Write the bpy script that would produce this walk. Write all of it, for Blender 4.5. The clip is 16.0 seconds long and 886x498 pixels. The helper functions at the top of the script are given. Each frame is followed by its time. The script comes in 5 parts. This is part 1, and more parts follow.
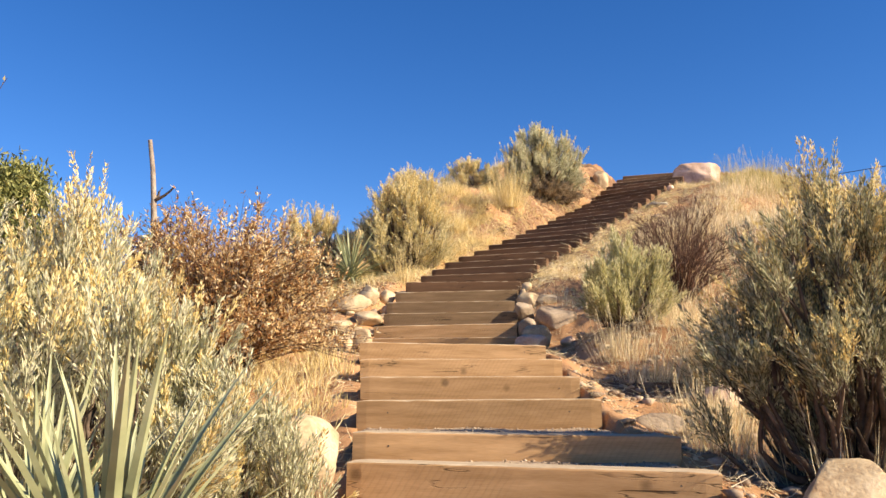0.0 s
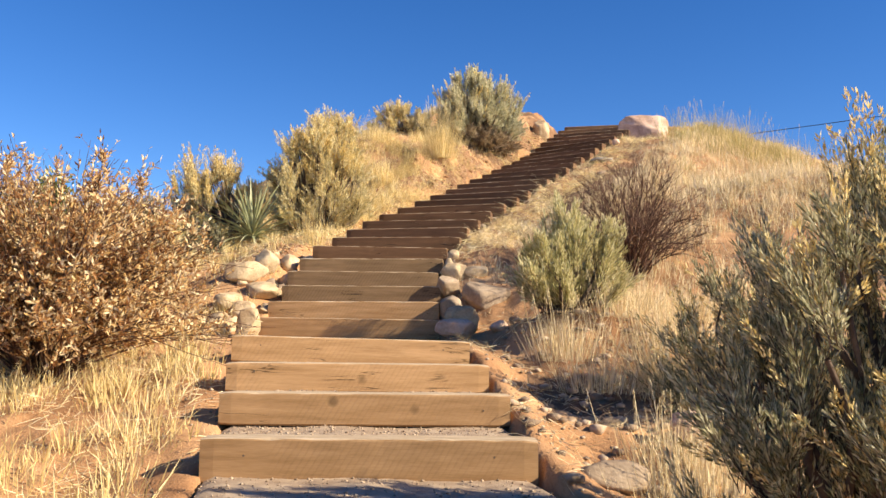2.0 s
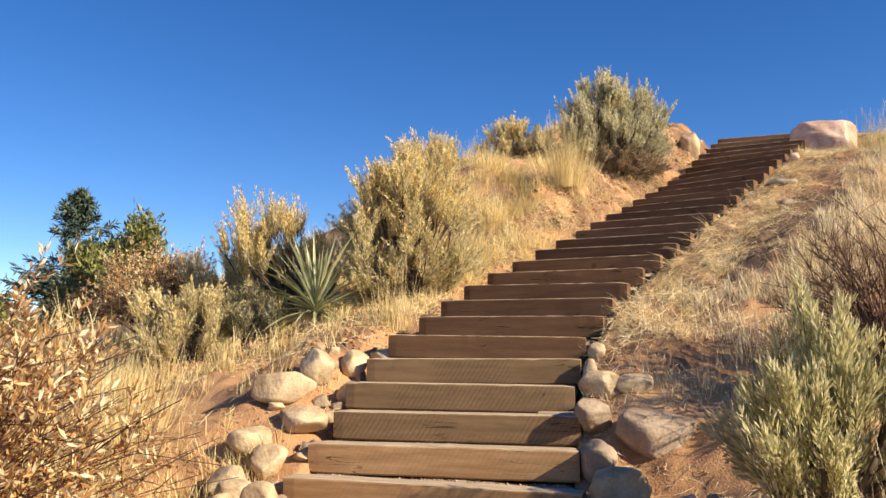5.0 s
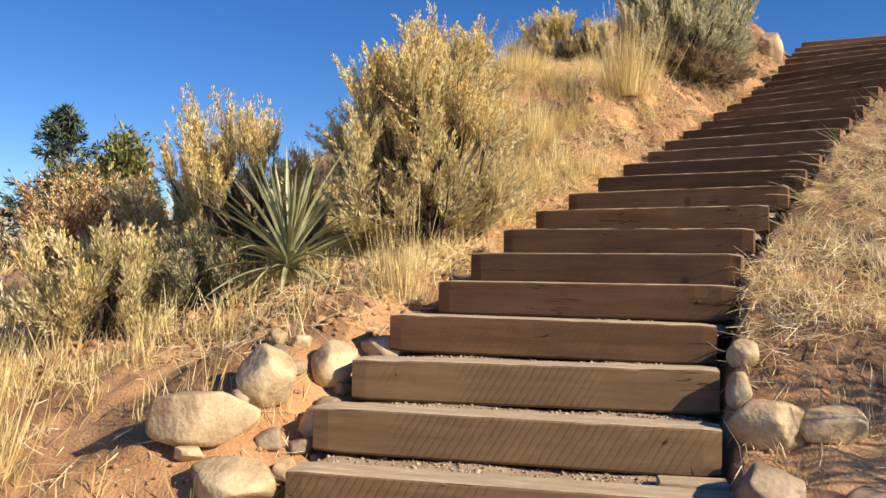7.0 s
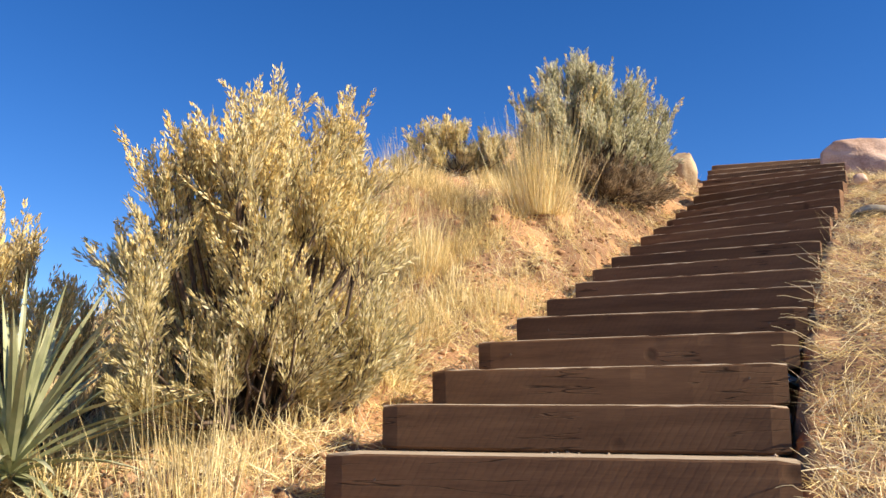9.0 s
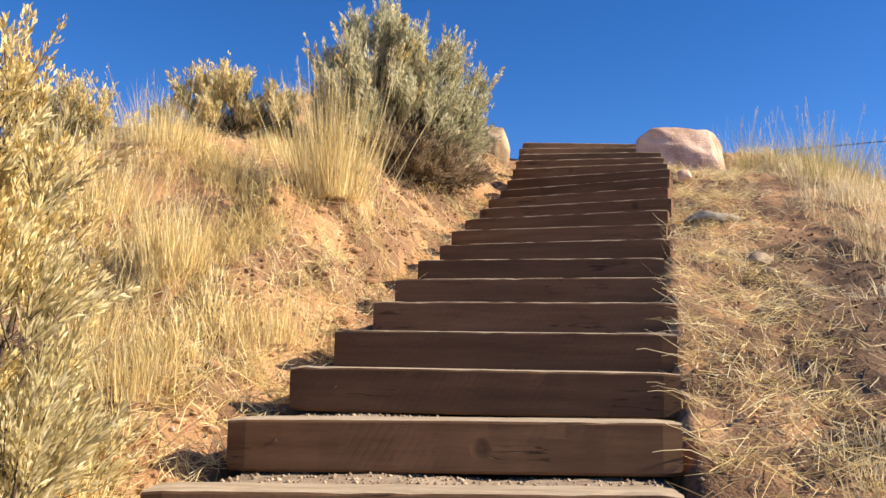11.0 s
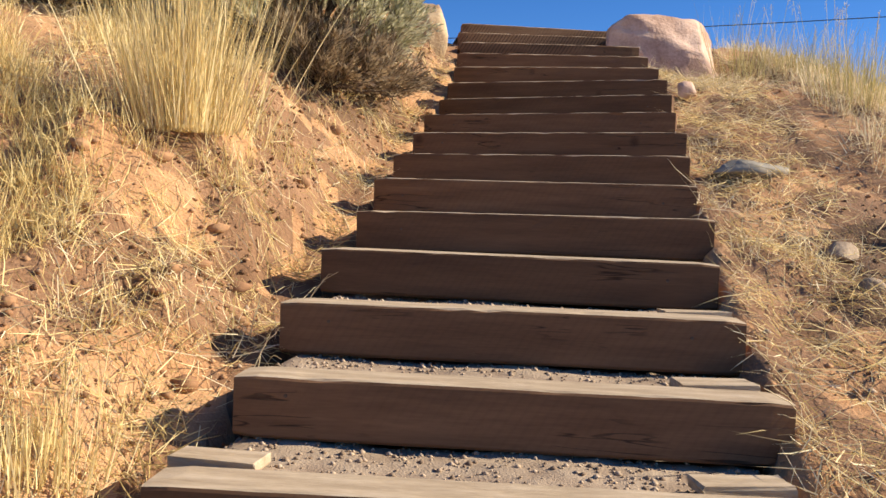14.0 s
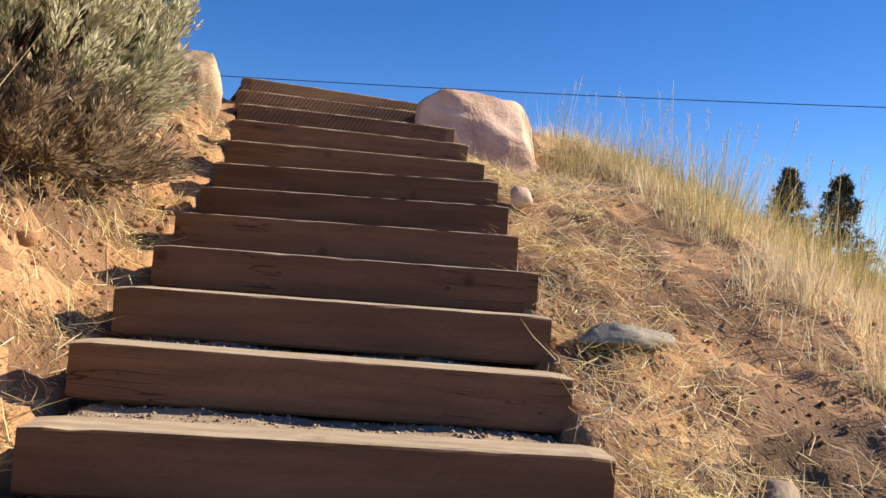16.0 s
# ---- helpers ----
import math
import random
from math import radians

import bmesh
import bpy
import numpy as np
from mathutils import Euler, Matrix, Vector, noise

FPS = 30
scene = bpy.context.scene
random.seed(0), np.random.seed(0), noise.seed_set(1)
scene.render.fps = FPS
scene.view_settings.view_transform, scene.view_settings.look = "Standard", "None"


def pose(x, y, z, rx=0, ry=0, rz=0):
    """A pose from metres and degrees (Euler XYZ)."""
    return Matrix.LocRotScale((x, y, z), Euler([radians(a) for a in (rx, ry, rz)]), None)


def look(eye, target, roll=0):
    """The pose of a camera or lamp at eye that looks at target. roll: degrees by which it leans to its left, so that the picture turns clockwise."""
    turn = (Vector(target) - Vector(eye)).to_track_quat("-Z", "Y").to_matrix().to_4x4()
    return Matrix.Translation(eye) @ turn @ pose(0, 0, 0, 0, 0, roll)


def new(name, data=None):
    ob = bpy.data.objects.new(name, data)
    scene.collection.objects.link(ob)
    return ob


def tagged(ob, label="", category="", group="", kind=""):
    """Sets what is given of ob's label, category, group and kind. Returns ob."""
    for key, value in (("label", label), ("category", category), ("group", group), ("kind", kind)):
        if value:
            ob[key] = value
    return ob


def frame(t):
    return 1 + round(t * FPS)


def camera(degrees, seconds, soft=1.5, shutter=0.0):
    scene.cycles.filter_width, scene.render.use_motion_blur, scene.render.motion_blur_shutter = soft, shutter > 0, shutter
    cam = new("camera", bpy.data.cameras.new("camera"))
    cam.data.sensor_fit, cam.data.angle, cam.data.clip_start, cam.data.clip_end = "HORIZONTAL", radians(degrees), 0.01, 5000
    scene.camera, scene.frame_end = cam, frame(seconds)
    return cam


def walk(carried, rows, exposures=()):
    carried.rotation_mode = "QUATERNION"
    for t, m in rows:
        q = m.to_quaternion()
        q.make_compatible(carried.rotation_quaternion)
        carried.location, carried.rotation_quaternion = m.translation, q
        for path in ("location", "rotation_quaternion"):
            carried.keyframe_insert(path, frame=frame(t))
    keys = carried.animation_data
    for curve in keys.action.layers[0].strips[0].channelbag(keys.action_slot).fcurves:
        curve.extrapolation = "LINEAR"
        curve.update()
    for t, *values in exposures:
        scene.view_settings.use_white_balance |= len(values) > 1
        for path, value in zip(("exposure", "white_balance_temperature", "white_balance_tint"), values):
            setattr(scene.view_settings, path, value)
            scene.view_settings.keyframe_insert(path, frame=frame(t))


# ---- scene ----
cam = camera(54.8, 16.0)
PATH = [
    (0, (1.958, 0.408, 1.735), (1.653, 2.356, 2.066), -0.0),
    (0.5, (1.934, 0.79, 1.853), (1.724, 2.764, 2.094), -0.0),
    (1, (2.018, 1.214, 2.035), (1.835, 3.194, 2.249), 1.6),
    (1.5, (1.896, 1.676, 2.089), (1.639, 3.649, 2.289), -0.1),
    (2, (1.967, 2.142, 2.226), (1.808, 4.125, 2.429), 0.9),
    (2.5, (1.93, 2.618, 2.435), (1.663, 4.584, 2.686), -0.1),
    (3, (1.874, 3.209, 2.566), (1.635, 5.185, 2.764), 1.3),
    (3.5, (1.894, 3.823, 2.755), (1.567, 5.784, 2.977), 1.5),
    (4, (1.696, 4.404, 2.854), (1.223, 6.331, 3.107), 0.4),
    (4.2, (1.671, 4.567, 2.94), (1.242, 6.506, 3.181), 0.6),
    (6.3, (1.102, 7.43, 3.406), (0.529, 9.334, 3.626), -0.5),
    (6.5, (0.976, 7.695, 3.433), (0.375, 9.595, 3.602), -0.8),
    (7, (0.87, 8.219, 3.553), (0.39, 10.159, 3.61), 0.9),
    (7.5, (0.755, 8.75, 3.709), (0.159, 10.659, 3.695), 1.1),
    (7.7, (0.652, 8.976, 3.652), (0.013, 10.871, 3.626), 0.4),
    (8, (0.585, 9.334, 3.767), (0.018, 11.251, 3.782), -0.2),
    (8.1, (0.542, 9.445, 3.784), (0.045, 11.382, 3.833), 0.4),
    (8.5, (0.573, 9.911, 3.816), (0.238, 11.871, 4.03), 0.3),
    (9, (0.499, 10.511, 3.867), (0.285, 12.465, 4.234), 0.0),
    (9.5, (0.519, 10.979, 4.065), (0.639, 12.95, 4.387), 1.0),
    (9.7, (0.554, 11.138, 4.108), (0.775, 13.102, 4.414), 1.6),
    (11.8, (0.499, 12.554, 4.75), (0.804, 14.515, 5.0), 0.5),
    (12, (0.515, 12.681, 4.812), (0.867, 14.633, 5.067), 1.0),
    (12.5, (0.659, 13.065, 4.984), (1.036, 15.015, 5.217), 0.8),
    (13, (0.621, 13.503, 5.01), (0.928, 15.479, 5.035), 0.5),
    (13.5, (0.731, 13.889, 5.136), (1.218, 15.828, 5.084), 3.2),
    (14, (0.782, 14.318, 5.318), (1.263, 16.258, 5.26), 2.0),
    (14.5, (0.792, 14.727, 5.467), (1.471, 16.608, 5.459), 2.1),
    (15, (0.984, 15.114, 5.658), (1.792, 16.941, 5.759), 3.5),
    (15.5, (1.053, 15.527, 5.731), (1.826, 17.37, 5.817), 2.6),
    (16, (1.257, 15.905, 5.874), (2.207, 17.664, 5.947), 4.5),
]
EXPOSURE = [(t, stops, 7900 if t < 8 else 7450, 10) for t, stops in ((0, 0.98), (3.5, 0.91), (4.2, 0.87), (6.5, 0.65), (8.0, 0.64), (9.0, 0.86), (12.0, 0.88), (13.5, 0.76), (15.0, 0.74), (16.0, 0.76))]
walk(cam, [(t, look(eye, target, roll)) for t, eye, target, roll in PATH], EXPOSURE)

# ---- daylight ----
SUN_AZ, SUN_EL = -15.0, 29.5        # degrees from +x towards +y, and above the horizon
world = bpy.data.worlds.new("sky")
scene.world = world
world.use_nodes = True
_nt = world.node_tree
_sky = _nt.nodes.new("ShaderNodeTexSky")
_sky.sky_type, _sky.sun_disc = "NISHITA", False
_sky.sun_elevation, _sky.sun_rotation = radians(SUN_EL), radians(90 - SUN_AZ)
_sky.altitude, _sky.air_density, _sky.dust_density, _sky.ozone_density = 2600, 1.0, 0.12, 4.0
_bg = _nt.nodes["Background"]
_bg.inputs["Strength"].default_value = 0.108
_hue = _nt.nodes.new("ShaderNodeHueSaturation")
_hue.inputs["Hue"].default_value, _hue.inputs["Saturation"].default_value = 0.512, 1.28
_nt.links.new(_sky.outputs[0], _hue.inputs["Color"])
_nt.links.new(_hue.outputs[0], _bg.inputs[0])
sun = new("sun", bpy.data.lights.new("sun", "SUN"))
sun.data.energy, sun.data.angle, sun.data.color = 5.0, radians(0.5), (1.0, 0.93, 0.82)
_s = Vector((math.cos(radians(SUN_EL)) * math.cos(radians(SUN_AZ)), math.cos(radians(SUN_EL)) * math.sin(radians(SUN_AZ)), math.sin(radians(SUN_EL))))
sun.matrix_world = look(_s * 60, (0, 0, 0))

# ---- materials ----


def mat(name, dark, light, scale=8.0, rough=0.85, bump=0.3, grain=60.0, stretch=(1, 1, 1), vary=0.0, through_light=0.0, spec=0.25, third=None):
    """A rough natural surface: two colours mixed at two scales, a fine relief, variation from piece to piece."""
    m = bpy.data.materials.new(name)
    m.use_nodes = True
    nt, N, L = m.node_tree, m.node_tree.nodes, m.node_tree.links
    p = N["Principled BSDF"]
    p.inputs["Roughness"].default_value = rough
    p.inputs["Specular IOR Level"].default_value = spec
    co = N.new("ShaderNodeTexCoord")
    mp = N.new("ShaderNodeMapping")
    mp.inputs["Scale"].default_value = stretch
    L.new(co.outputs["Object"], mp.inputs[0])
    big = N.new("ShaderNodeTexNoise")
    big.inputs["Scale"].default_value, big.inputs["Detail"].default_value = scale, 6
    fine = N.new("ShaderNodeTexNoise")
    fine.inputs["Scale"].default_value, fine.inputs["Detail"].default_value = grain, 6
    L.new(mp.outputs[0], big.inputs["Vector"])
    L.new(mp.outputs[0], fine.inputs["Vector"])
    mix = N.new("ShaderNodeMath")
    mix.operation = "MULTIPLY_ADD"
    L.new(fine.outputs[0], mix.inputs[0])
    mix.inputs[1].default_value = 0.45
    add = N.new("ShaderNodeMath")
    add.operation = "MULTIPLY_ADD"
    L.new(big.outputs[0], add.inputs[0])
    add.inputs[1].default_value, add.inputs[2].default_value = 1.1, -0.32
    L.new(add.outputs[0], mix.inputs[2])
    last = mix.outputs[0]
    if vary:
        geo = N.new("ShaderNodeNewGeometry")
        v = N.new("ShaderNodeMath")
        v.operation = "MULTIPLY_ADD"
        L.new(geo.outputs["Random Per Island"], v.inputs[0])
        v.inputs[1].default_value = vary
        sh = N.new("ShaderNodeMath")
        sh.operation = "SUBTRACT"
        L.new(last, sh.inputs[0])
        sh.inputs[1].default_value = vary / 2
        L.new(sh.outputs[0], v.inputs[2])
        last = v.outputs[0]
    ramp = N.new("ShaderNodeValToRGB")
    ramp.color_ramp.elements[0].position, ramp.color_ramp.elements[0].color = 0.2, (*dark, 1)
    ramp.color_ramp.elements[1].position, ramp.color_ramp.elements[1].color = 0.8, (*light, 1)
    if third:
        e = ramp.color_ramp.elements.new(0.5)
        e.color = (*third, 1)
    L.new(last, ramp.inputs[0])
    L.new(ramp.outputs[0], p.inputs["Base Color"])
    if bump:
        b = N.new("ShaderNodeBump")
        b.inputs["Strength"].default_value, b.inputs["Distance"].default_value = bump, 0.02
        L.new(mix.outputs[0], b.inputs["Height"])
        L.new(b.outputs[0], p.inputs["Normal"])
    if through_light:
        tr = N.new("ShaderNodeBsdfTranslucent")
        L.new(ramp.outputs[0], tr.inputs[0])
        ms = N.new("ShaderNodeMixShader")
        ms.inputs[0].default_value = through_light
        L.new(p.outputs[0], ms.inputs[1])
        L.new(tr.outputs[0], ms.inputs[2])
        L.new(ms.outputs[0], N["Material Output"].inputs[0])
    return m


def timber_mat(name, dark, light, saw):
    """Rough-sawn timber: long grain, checks, knots, and slanting saw marks of the given strength."""
    m = mat(name, dark, light, scale=3.0, rough=0.8, bump=0.0, grain=26.0, stretch=(0.6, 5.0, 7.0))
    nt, N, L = m.node_tree, m.node_tree.nodes, m.node_tree.links
    p = N["Principled BSDF"]
    base = p.inputs["Base Color"].links[0].from_socket
    co = [n for n in N if n.type == "TEX_COORD"][0]
    info = N.new("ShaderNodeObjectInfo")
    shift = N.new("ShaderNodeVectorMath")
    shift.operation = "MULTIPLY_ADD"
    L.new(info.outputs["Random"], shift.inputs[0])
    shift.inputs[1].default_value = (9.0, 5.0, 7.0)
    L.new(co.outputs["Object"], shift.inputs[2])
    L.new(shift.outputs[0], [n for n in N if n.type == "MAPPING"][0].inputs[0])
    # long checks in the wood
    mp = N.new("ShaderNodeMapping")
    mp.inputs["Scale"].default_value = (0.9, 10, 14)
    L.new(shift.outputs[0], mp.inputs[0])
    crack = N.new("ShaderNodeTexNoise")
    crack.inputs["Scale"].default_value, crack.inputs["Detail"].default_value = 1.0, 3
    L.new(mp.outputs[0], crack.inputs["Vector"])
    line = N.new("ShaderNodeMath")
    line.operation = "SUBTRACT"
    L.new(crack.outputs[0], line.inputs[0])
    line.inputs[1].default_value = 0.5
    ab = N.new("ShaderNodeMath")
    ab.operation = "ABSOLUTE"
    L.new(line.outputs[0], ab.inputs[0])
    thin = N.new("ShaderNodeMapRange")
    thin.inputs["From Min"].default_value, thin.inputs["From Max"].default_value = 0.001, 0.010
    thin.inputs["To Min"].default_value, thin.inputs["To Max"].default_value = 0.3, 1.0
    L.new(ab.outputs[0], thin.inputs["Value"])
    where = N.new("ShaderNodeTexNoise")
    where.inputs["Scale"].default_value = 2.3
    L.new(shift.outputs[0], where.inputs["Vector"])
    some = N.new("ShaderNodeMapRange")
    some.inputs["From Min"].default_value, some.inputs["From Max"].default_value = 0.54, 0.62
    some.inputs["To Min"].default_value, some.inputs["To Max"].default_value = 1.0, 0.0
    L.new(where.outputs[0], some.inputs["Value"])
    mx = N.new("ShaderNodeMath")
    mx.operation = "MAXIMUM"
    L.new(thin.outputs[0], mx.inputs[0])
    L.new(some.outputs[0], mx.inputs[1])
    # knots
    vor = N.new("ShaderNodeTexVoronoi")
    vor.inputs["Scale"].default_value = 3.1
    L.new(shift.outputs[0], vor.inputs["Vector"])
    kn = N.new("ShaderNodeMapRange")
    kn.inputs["From Min"].default_value, kn.inputs["From Max"].default_value = 0.05, 0.13
    kn.inputs["To Min"].default_value, kn.inputs["To Max"].default_value = 0.55, 1.0
    L.new(vor.outputs["Distance"], kn.inputs["Value"])
    k2 = N.new("ShaderNodeMath")
    k2.operation = "MULTIPLY"
    L.new(mx.outputs[0], k2.inputs[0])
    L.new(kn.outputs[0], k2.inputs[1])
    # saw marks
    sm = N.new("ShaderNodeMapping")
    sm.inputs["Rotation"].default_value = (0, radians(-32), 0)
    L.new(shift.outputs[0], sm.inputs[0])
    wave = N.new("ShaderNodeTexWave")
    wave.inputs["Scale"].default_value, wave.inputs["Distortion"].default_value, wave.inputs["Detail"].default_value = 10.0, 1.4, 2
    wave.inputs["Detail Scale"].default_value = 1.6
    L.new(sm.outputs[0], wave.inputs["Vector"])
    sc = N.new("ShaderNodeMapRange")
    sc.inputs["From Min"].default_value, sc.inputs["From Max"].default_value = 0.0, 0.45
    sc.inputs["To Min"].default_value, sc.inputs["To Max"].default_value = 1.0 - saw, 1.0 + saw * 0.2
    patch = N.new("ShaderNodeTexNoise")
    patch.inputs["Scale"].default_value = 1.7
    L.new(shift.outputs[0], patch.inputs["Vector"])
    fade = N.new("ShaderNodeMapRange")
    fade.inputs["From Min"].default_value, fade.inputs["From Max"].default_value = 0.46, 0.62
    fade.inputs["To Min"].default_value, fade.inputs["To Max"].default_value = 0.0, 0.6
    L.new(patch.outputs[0], fade.inputs["Value"])
    cut = N.new("ShaderNodeMath")
    L.new(wave.outputs["Fac"], cut.inputs[0])
    L.new(fade.outputs[0], cut.inputs[1])
    L.new(cut.outputs[0], sc.inputs["Value"])
    k3 = N.new("ShaderNodeMath")
    k3.operation = "MULTIPLY"
    L.new(k2.outputs[0], k3.inputs[0])
    L.new(sc.outputs[0], k3.inputs[1])
    tint = N.new("ShaderNodeMapRange")
    tint.inputs["To Min"].default_value, tint.inputs["To Max"].default_value = 0.8, 1.2
    L.new(info.outputs["Random"], tint.inputs["Value"])
    k4 = N.new("ShaderNodeMath")
    k4.operation = "MULTIPLY"
    L.new(k3.outputs[0], k4.inputs[0])
    L.new(tint.outputs[0], k4.inputs[1])
    out = N.new("ShaderNodeVectorMath")
    out.operation = "SCALE"
    L.new(base, out.inputs[0])
    L.new(k4.outputs[0], out.inputs["Scale"])
    L.new(out.outputs[0], p.inputs["Base Color"])
    b = N.new("ShaderNodeBump")
    b.inputs["Strength"].default_value, b.inputs["Distance"].default_value = 0.5, 0.008
    L.new(k3.outputs[0], b.inputs["Height"])
    L.new(b.outputs[0], p.inputs["Normal"])
    return m


M_SOIL = mat("red_soil", (0.25, 0.125, 0.06), (0.56, 0.36, 0.20), 1.3, 0.95, 1.0, 70, third=(0.45, 0.25, 0.125))
# trampled soil right of the steps, also shade painted under the shrubs
M_HUMUS_SHADE = mat("trampled_shaded_soil", (0.10, 0.055, 0.032), (0.30, 0.18, 0.10), 4, 0.95, 1.0, 60, third=(0.18, 0.105, 0.06))
M_BROWN_SOIL = mat("brown_soil", (0.16, 0.085, 0.045), (0.38, 0.22, 0.125), 3, 0.95, 1.0, 60, third=(0.26, 0.145, 0.08))
M_CLOD = mat("soil_clod", (0.28, 0.145, 0.075), (0.52, 0.31, 0.165), 5, 0.95, 0.5, 40, vary=0.3)
M_TREAD = mat("tread_gravel_bed", (0.28, 0.20, 0.14), (0.50, 0.39, 0.28), 9, 0.95, 0.6, 130)
M_SAND = mat("landing_sand", (0.36, 0.25, 0.15), (0.62, 0.47, 0.31), 4, 0.95, 0.7, 110, third=(0.50, 0.36, 0.225))
M_PEBBLE = mat("gravel", (0.22, 0.155, 0.105), (0.52, 0.40, 0.285), 12, 0.9, 0.2, 50, vary=0.9)
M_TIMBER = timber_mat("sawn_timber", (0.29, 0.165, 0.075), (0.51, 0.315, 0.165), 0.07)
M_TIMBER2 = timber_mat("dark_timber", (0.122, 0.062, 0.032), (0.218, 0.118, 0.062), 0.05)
M_WORN = mat("worn_timber_top", (0.34, 0.25, 0.16), (0.62, 0.50, 0.36), 4, 0.9, 0.4, 30, stretch=(0.8, 5, 5), third=(0.48, 0.37, 0.25))
M_TIMBER3 = timber_mat("weathered_timber", (0.19, 0.118, 0.06), (0.33, 0.21, 0.115), 0.15)
M_TIMBER4 = timber_mat("ridged_timber", (0.14, 0.078, 0.042), (0.25, 0.145, 0.08), 0.45)
M_ROCK = mat("cream_rock", (0.28, 0.17, 0.09), (0.72, 0.58, 0.39), 4.5, 0.8, 0.6, 45, third=(0.52, 0.39, 0.24))
M_ROCK2 = mat("grey_rock", (0.19, 0.13, 0.085), (0.46, 0.36, 0.26), 3.5, 0.85, 0.6, 50)
M_ROCK3 = mat("pink_rock", (0.42, 0.26, 0.18), (0.78, 0.60, 0.47), 3.2, 0.85, 0.8, 38, third=(0.64, 0.44, 0.33))
M_SLAB = mat("grey_slab", (0.22, 0.20, 0.16), (0.38, 0.34, 0.27), 6, 0.9, 0.4, 60)
M_STRAW = mat("dry_grass", (0.56, 0.42, 0.18), (0.95, 0.82, 0.49), 1.0, 0.7, 0, 6, vary=0.8, through_light=0.35, third=(0.85, 0.68, 0.33))
M_STRAW2 = mat("bleached_straw", (0.58, 0.45, 0.25), (0.94, 0.82, 0.56), 1.0, 0.7, 0, 6, vary=0.9, through_light=0.25)
M_GREEN_GRASS = mat("greenish_grass", (0.32, 0.28, 0.09), (0.70, 0.57, 0.27), 1.0, 0.7, 0, 6, vary=0.9, through_light=0.3)
M_SAGE = mat("sage_leaf", (0.34, 0.33, 0.19), (0.86, 0.81, 0.59), 2.5, 0.75, 0, 9, vary=0.9, through_light=0.35, third=(0.66, 0.63, 0.42))
M_SAGE_DARK = mat("dark_sage_leaf", (0.18, 0.175, 0.09), (0.60, 0.56, 0.37), 2.5, 0.75, 0, 9, vary=0.9, through_light=0.3, third=(0.38, 0.36, 0.22))
M_SEED = mat("ochre_seed_head", (0.58, 0.43, 0.17), (0.96, 0.83, 0.48), 3, 0.8, 0, 9, vary=0.8, through_light=0.35, third=(0.84, 0.67, 0.31))
M_DEADLEAF = mat("dead_sage_leaf", (0.16, 0.11, 0.06), (0.56, 0.45, 0.30), 3, 0.8, 0, 9, vary=0.9, through_light=0.25, third=(0.36, 0.27, 0.17))
M_SAGE_PALE = mat("pale_sage_leaf", (0.40, 0.37, 0.17), (0.86, 0.79, 0.50), 2.5, 0.75, 0, 9, vary=0.9, through_light=0.4, third=(0.66, 0.60, 0.32))
M_RABBIT = mat("rabbitbrush_leaf", (0.50, 0.43, 0.22), (0.92, 0.83, 0.56), 2.5, 0.75, 0, 9, vary=0.9, through_light=0.45, third=(0.76, 0.64, 0.33))
M_RUSSET = mat("russet_leaf", (0.40, 0.20, 0.08), (0.94, 0.78, 0.50), 3, 0.65, 0, 9, vary=1.1, through_light=0.4, third=(0.78, 0.53, 0.23))
M_BARK = mat("shrub_bark", (0.05, 0.035, 0.025), (0.20, 0.14, 0.10), 12, 0.9, 0.3, 60)
M_TWIG = mat("red_brown_twig", (0.06, 0.035, 0.025), (0.20, 0.11, 0.075), 12, 0.85, 0.2, 60, vary=0.5)
M_SNAG = mat("dead_wood", (0.16, 0.12, 0.09), (0.46, 0.38, 0.30), 10, 0.9, 0.3, 60)
M_YUCCA = mat("yucca_leaf", (0.16, 0.18, 0.08), (0.68, 0.65, 0.42), 3, 0.5, 0, 8, vary=0.9, through_light=0.15, third=(0.38, 0.40, 0.22), spec=0.4)
M_CONIFER = mat("conifer_needle", (0.03, 0.05, 0.03), (0.13, 0.17, 0.11), 2, 0.7, 0, 9, vary=0.8, third=(0.07, 0.10, 0.065))
M_JUNIPER = mat("juniper_leaf", (0.12, 0.13, 0.04), (0.42, 0.40, 0.15), 2, 0.7, 0, 9, vary=0.8, through_light=0.3, third=(0.24, 0.25, 0.09))
M_STUCCO = mat("tan_stucco", (0.50, 0.42, 0.30), (0.66, 0.57, 0.43), 0.6, 0.9, 0.2, 9)
M_WIRE = mat("wire", (0.02, 0.02, 0.02), (0.05, 0.05, 0.05), 5, 0.5, 0)

# ---- the line of the steps: number, centre, turn of the timber, length ----
TURNS = [
    (1, 1.69, 4.75, 0, 1.84), (2, 1.57, 5.35, 3, 1.85), (3, 1.24, 6.65, 5, 1.77), (4, 1.09, 7.45, 8, 1.80), (5, 0.95, 8.00, 11, 1.80),
    (6, 0.80, 8.60, 14, 1.80), (7, 0.33, 10.65, -4, 1.90), (9, 0.28, 11.40, 0, 1.76), (11, 0.29, 12.20, 1, 1.72), (12, 0.36, 12.64, 1, 1.68), (14, 0.50, 13.74, -11, 1.74),
    (16, 0.83, 14.80, -9, 1.72), (19, 1.38, 16.33, -17.5, 1.74), (22, 1.98, 17.80, -21.5, 1.71), (26, 2.72, 19.62, -30, 1.80),
    (28, 3.09, 20.47, -34, 1.80), (30, 3.43, 21.20, -22, 1.73), (34, 4.22, 23.84, -8, 1.88),
]
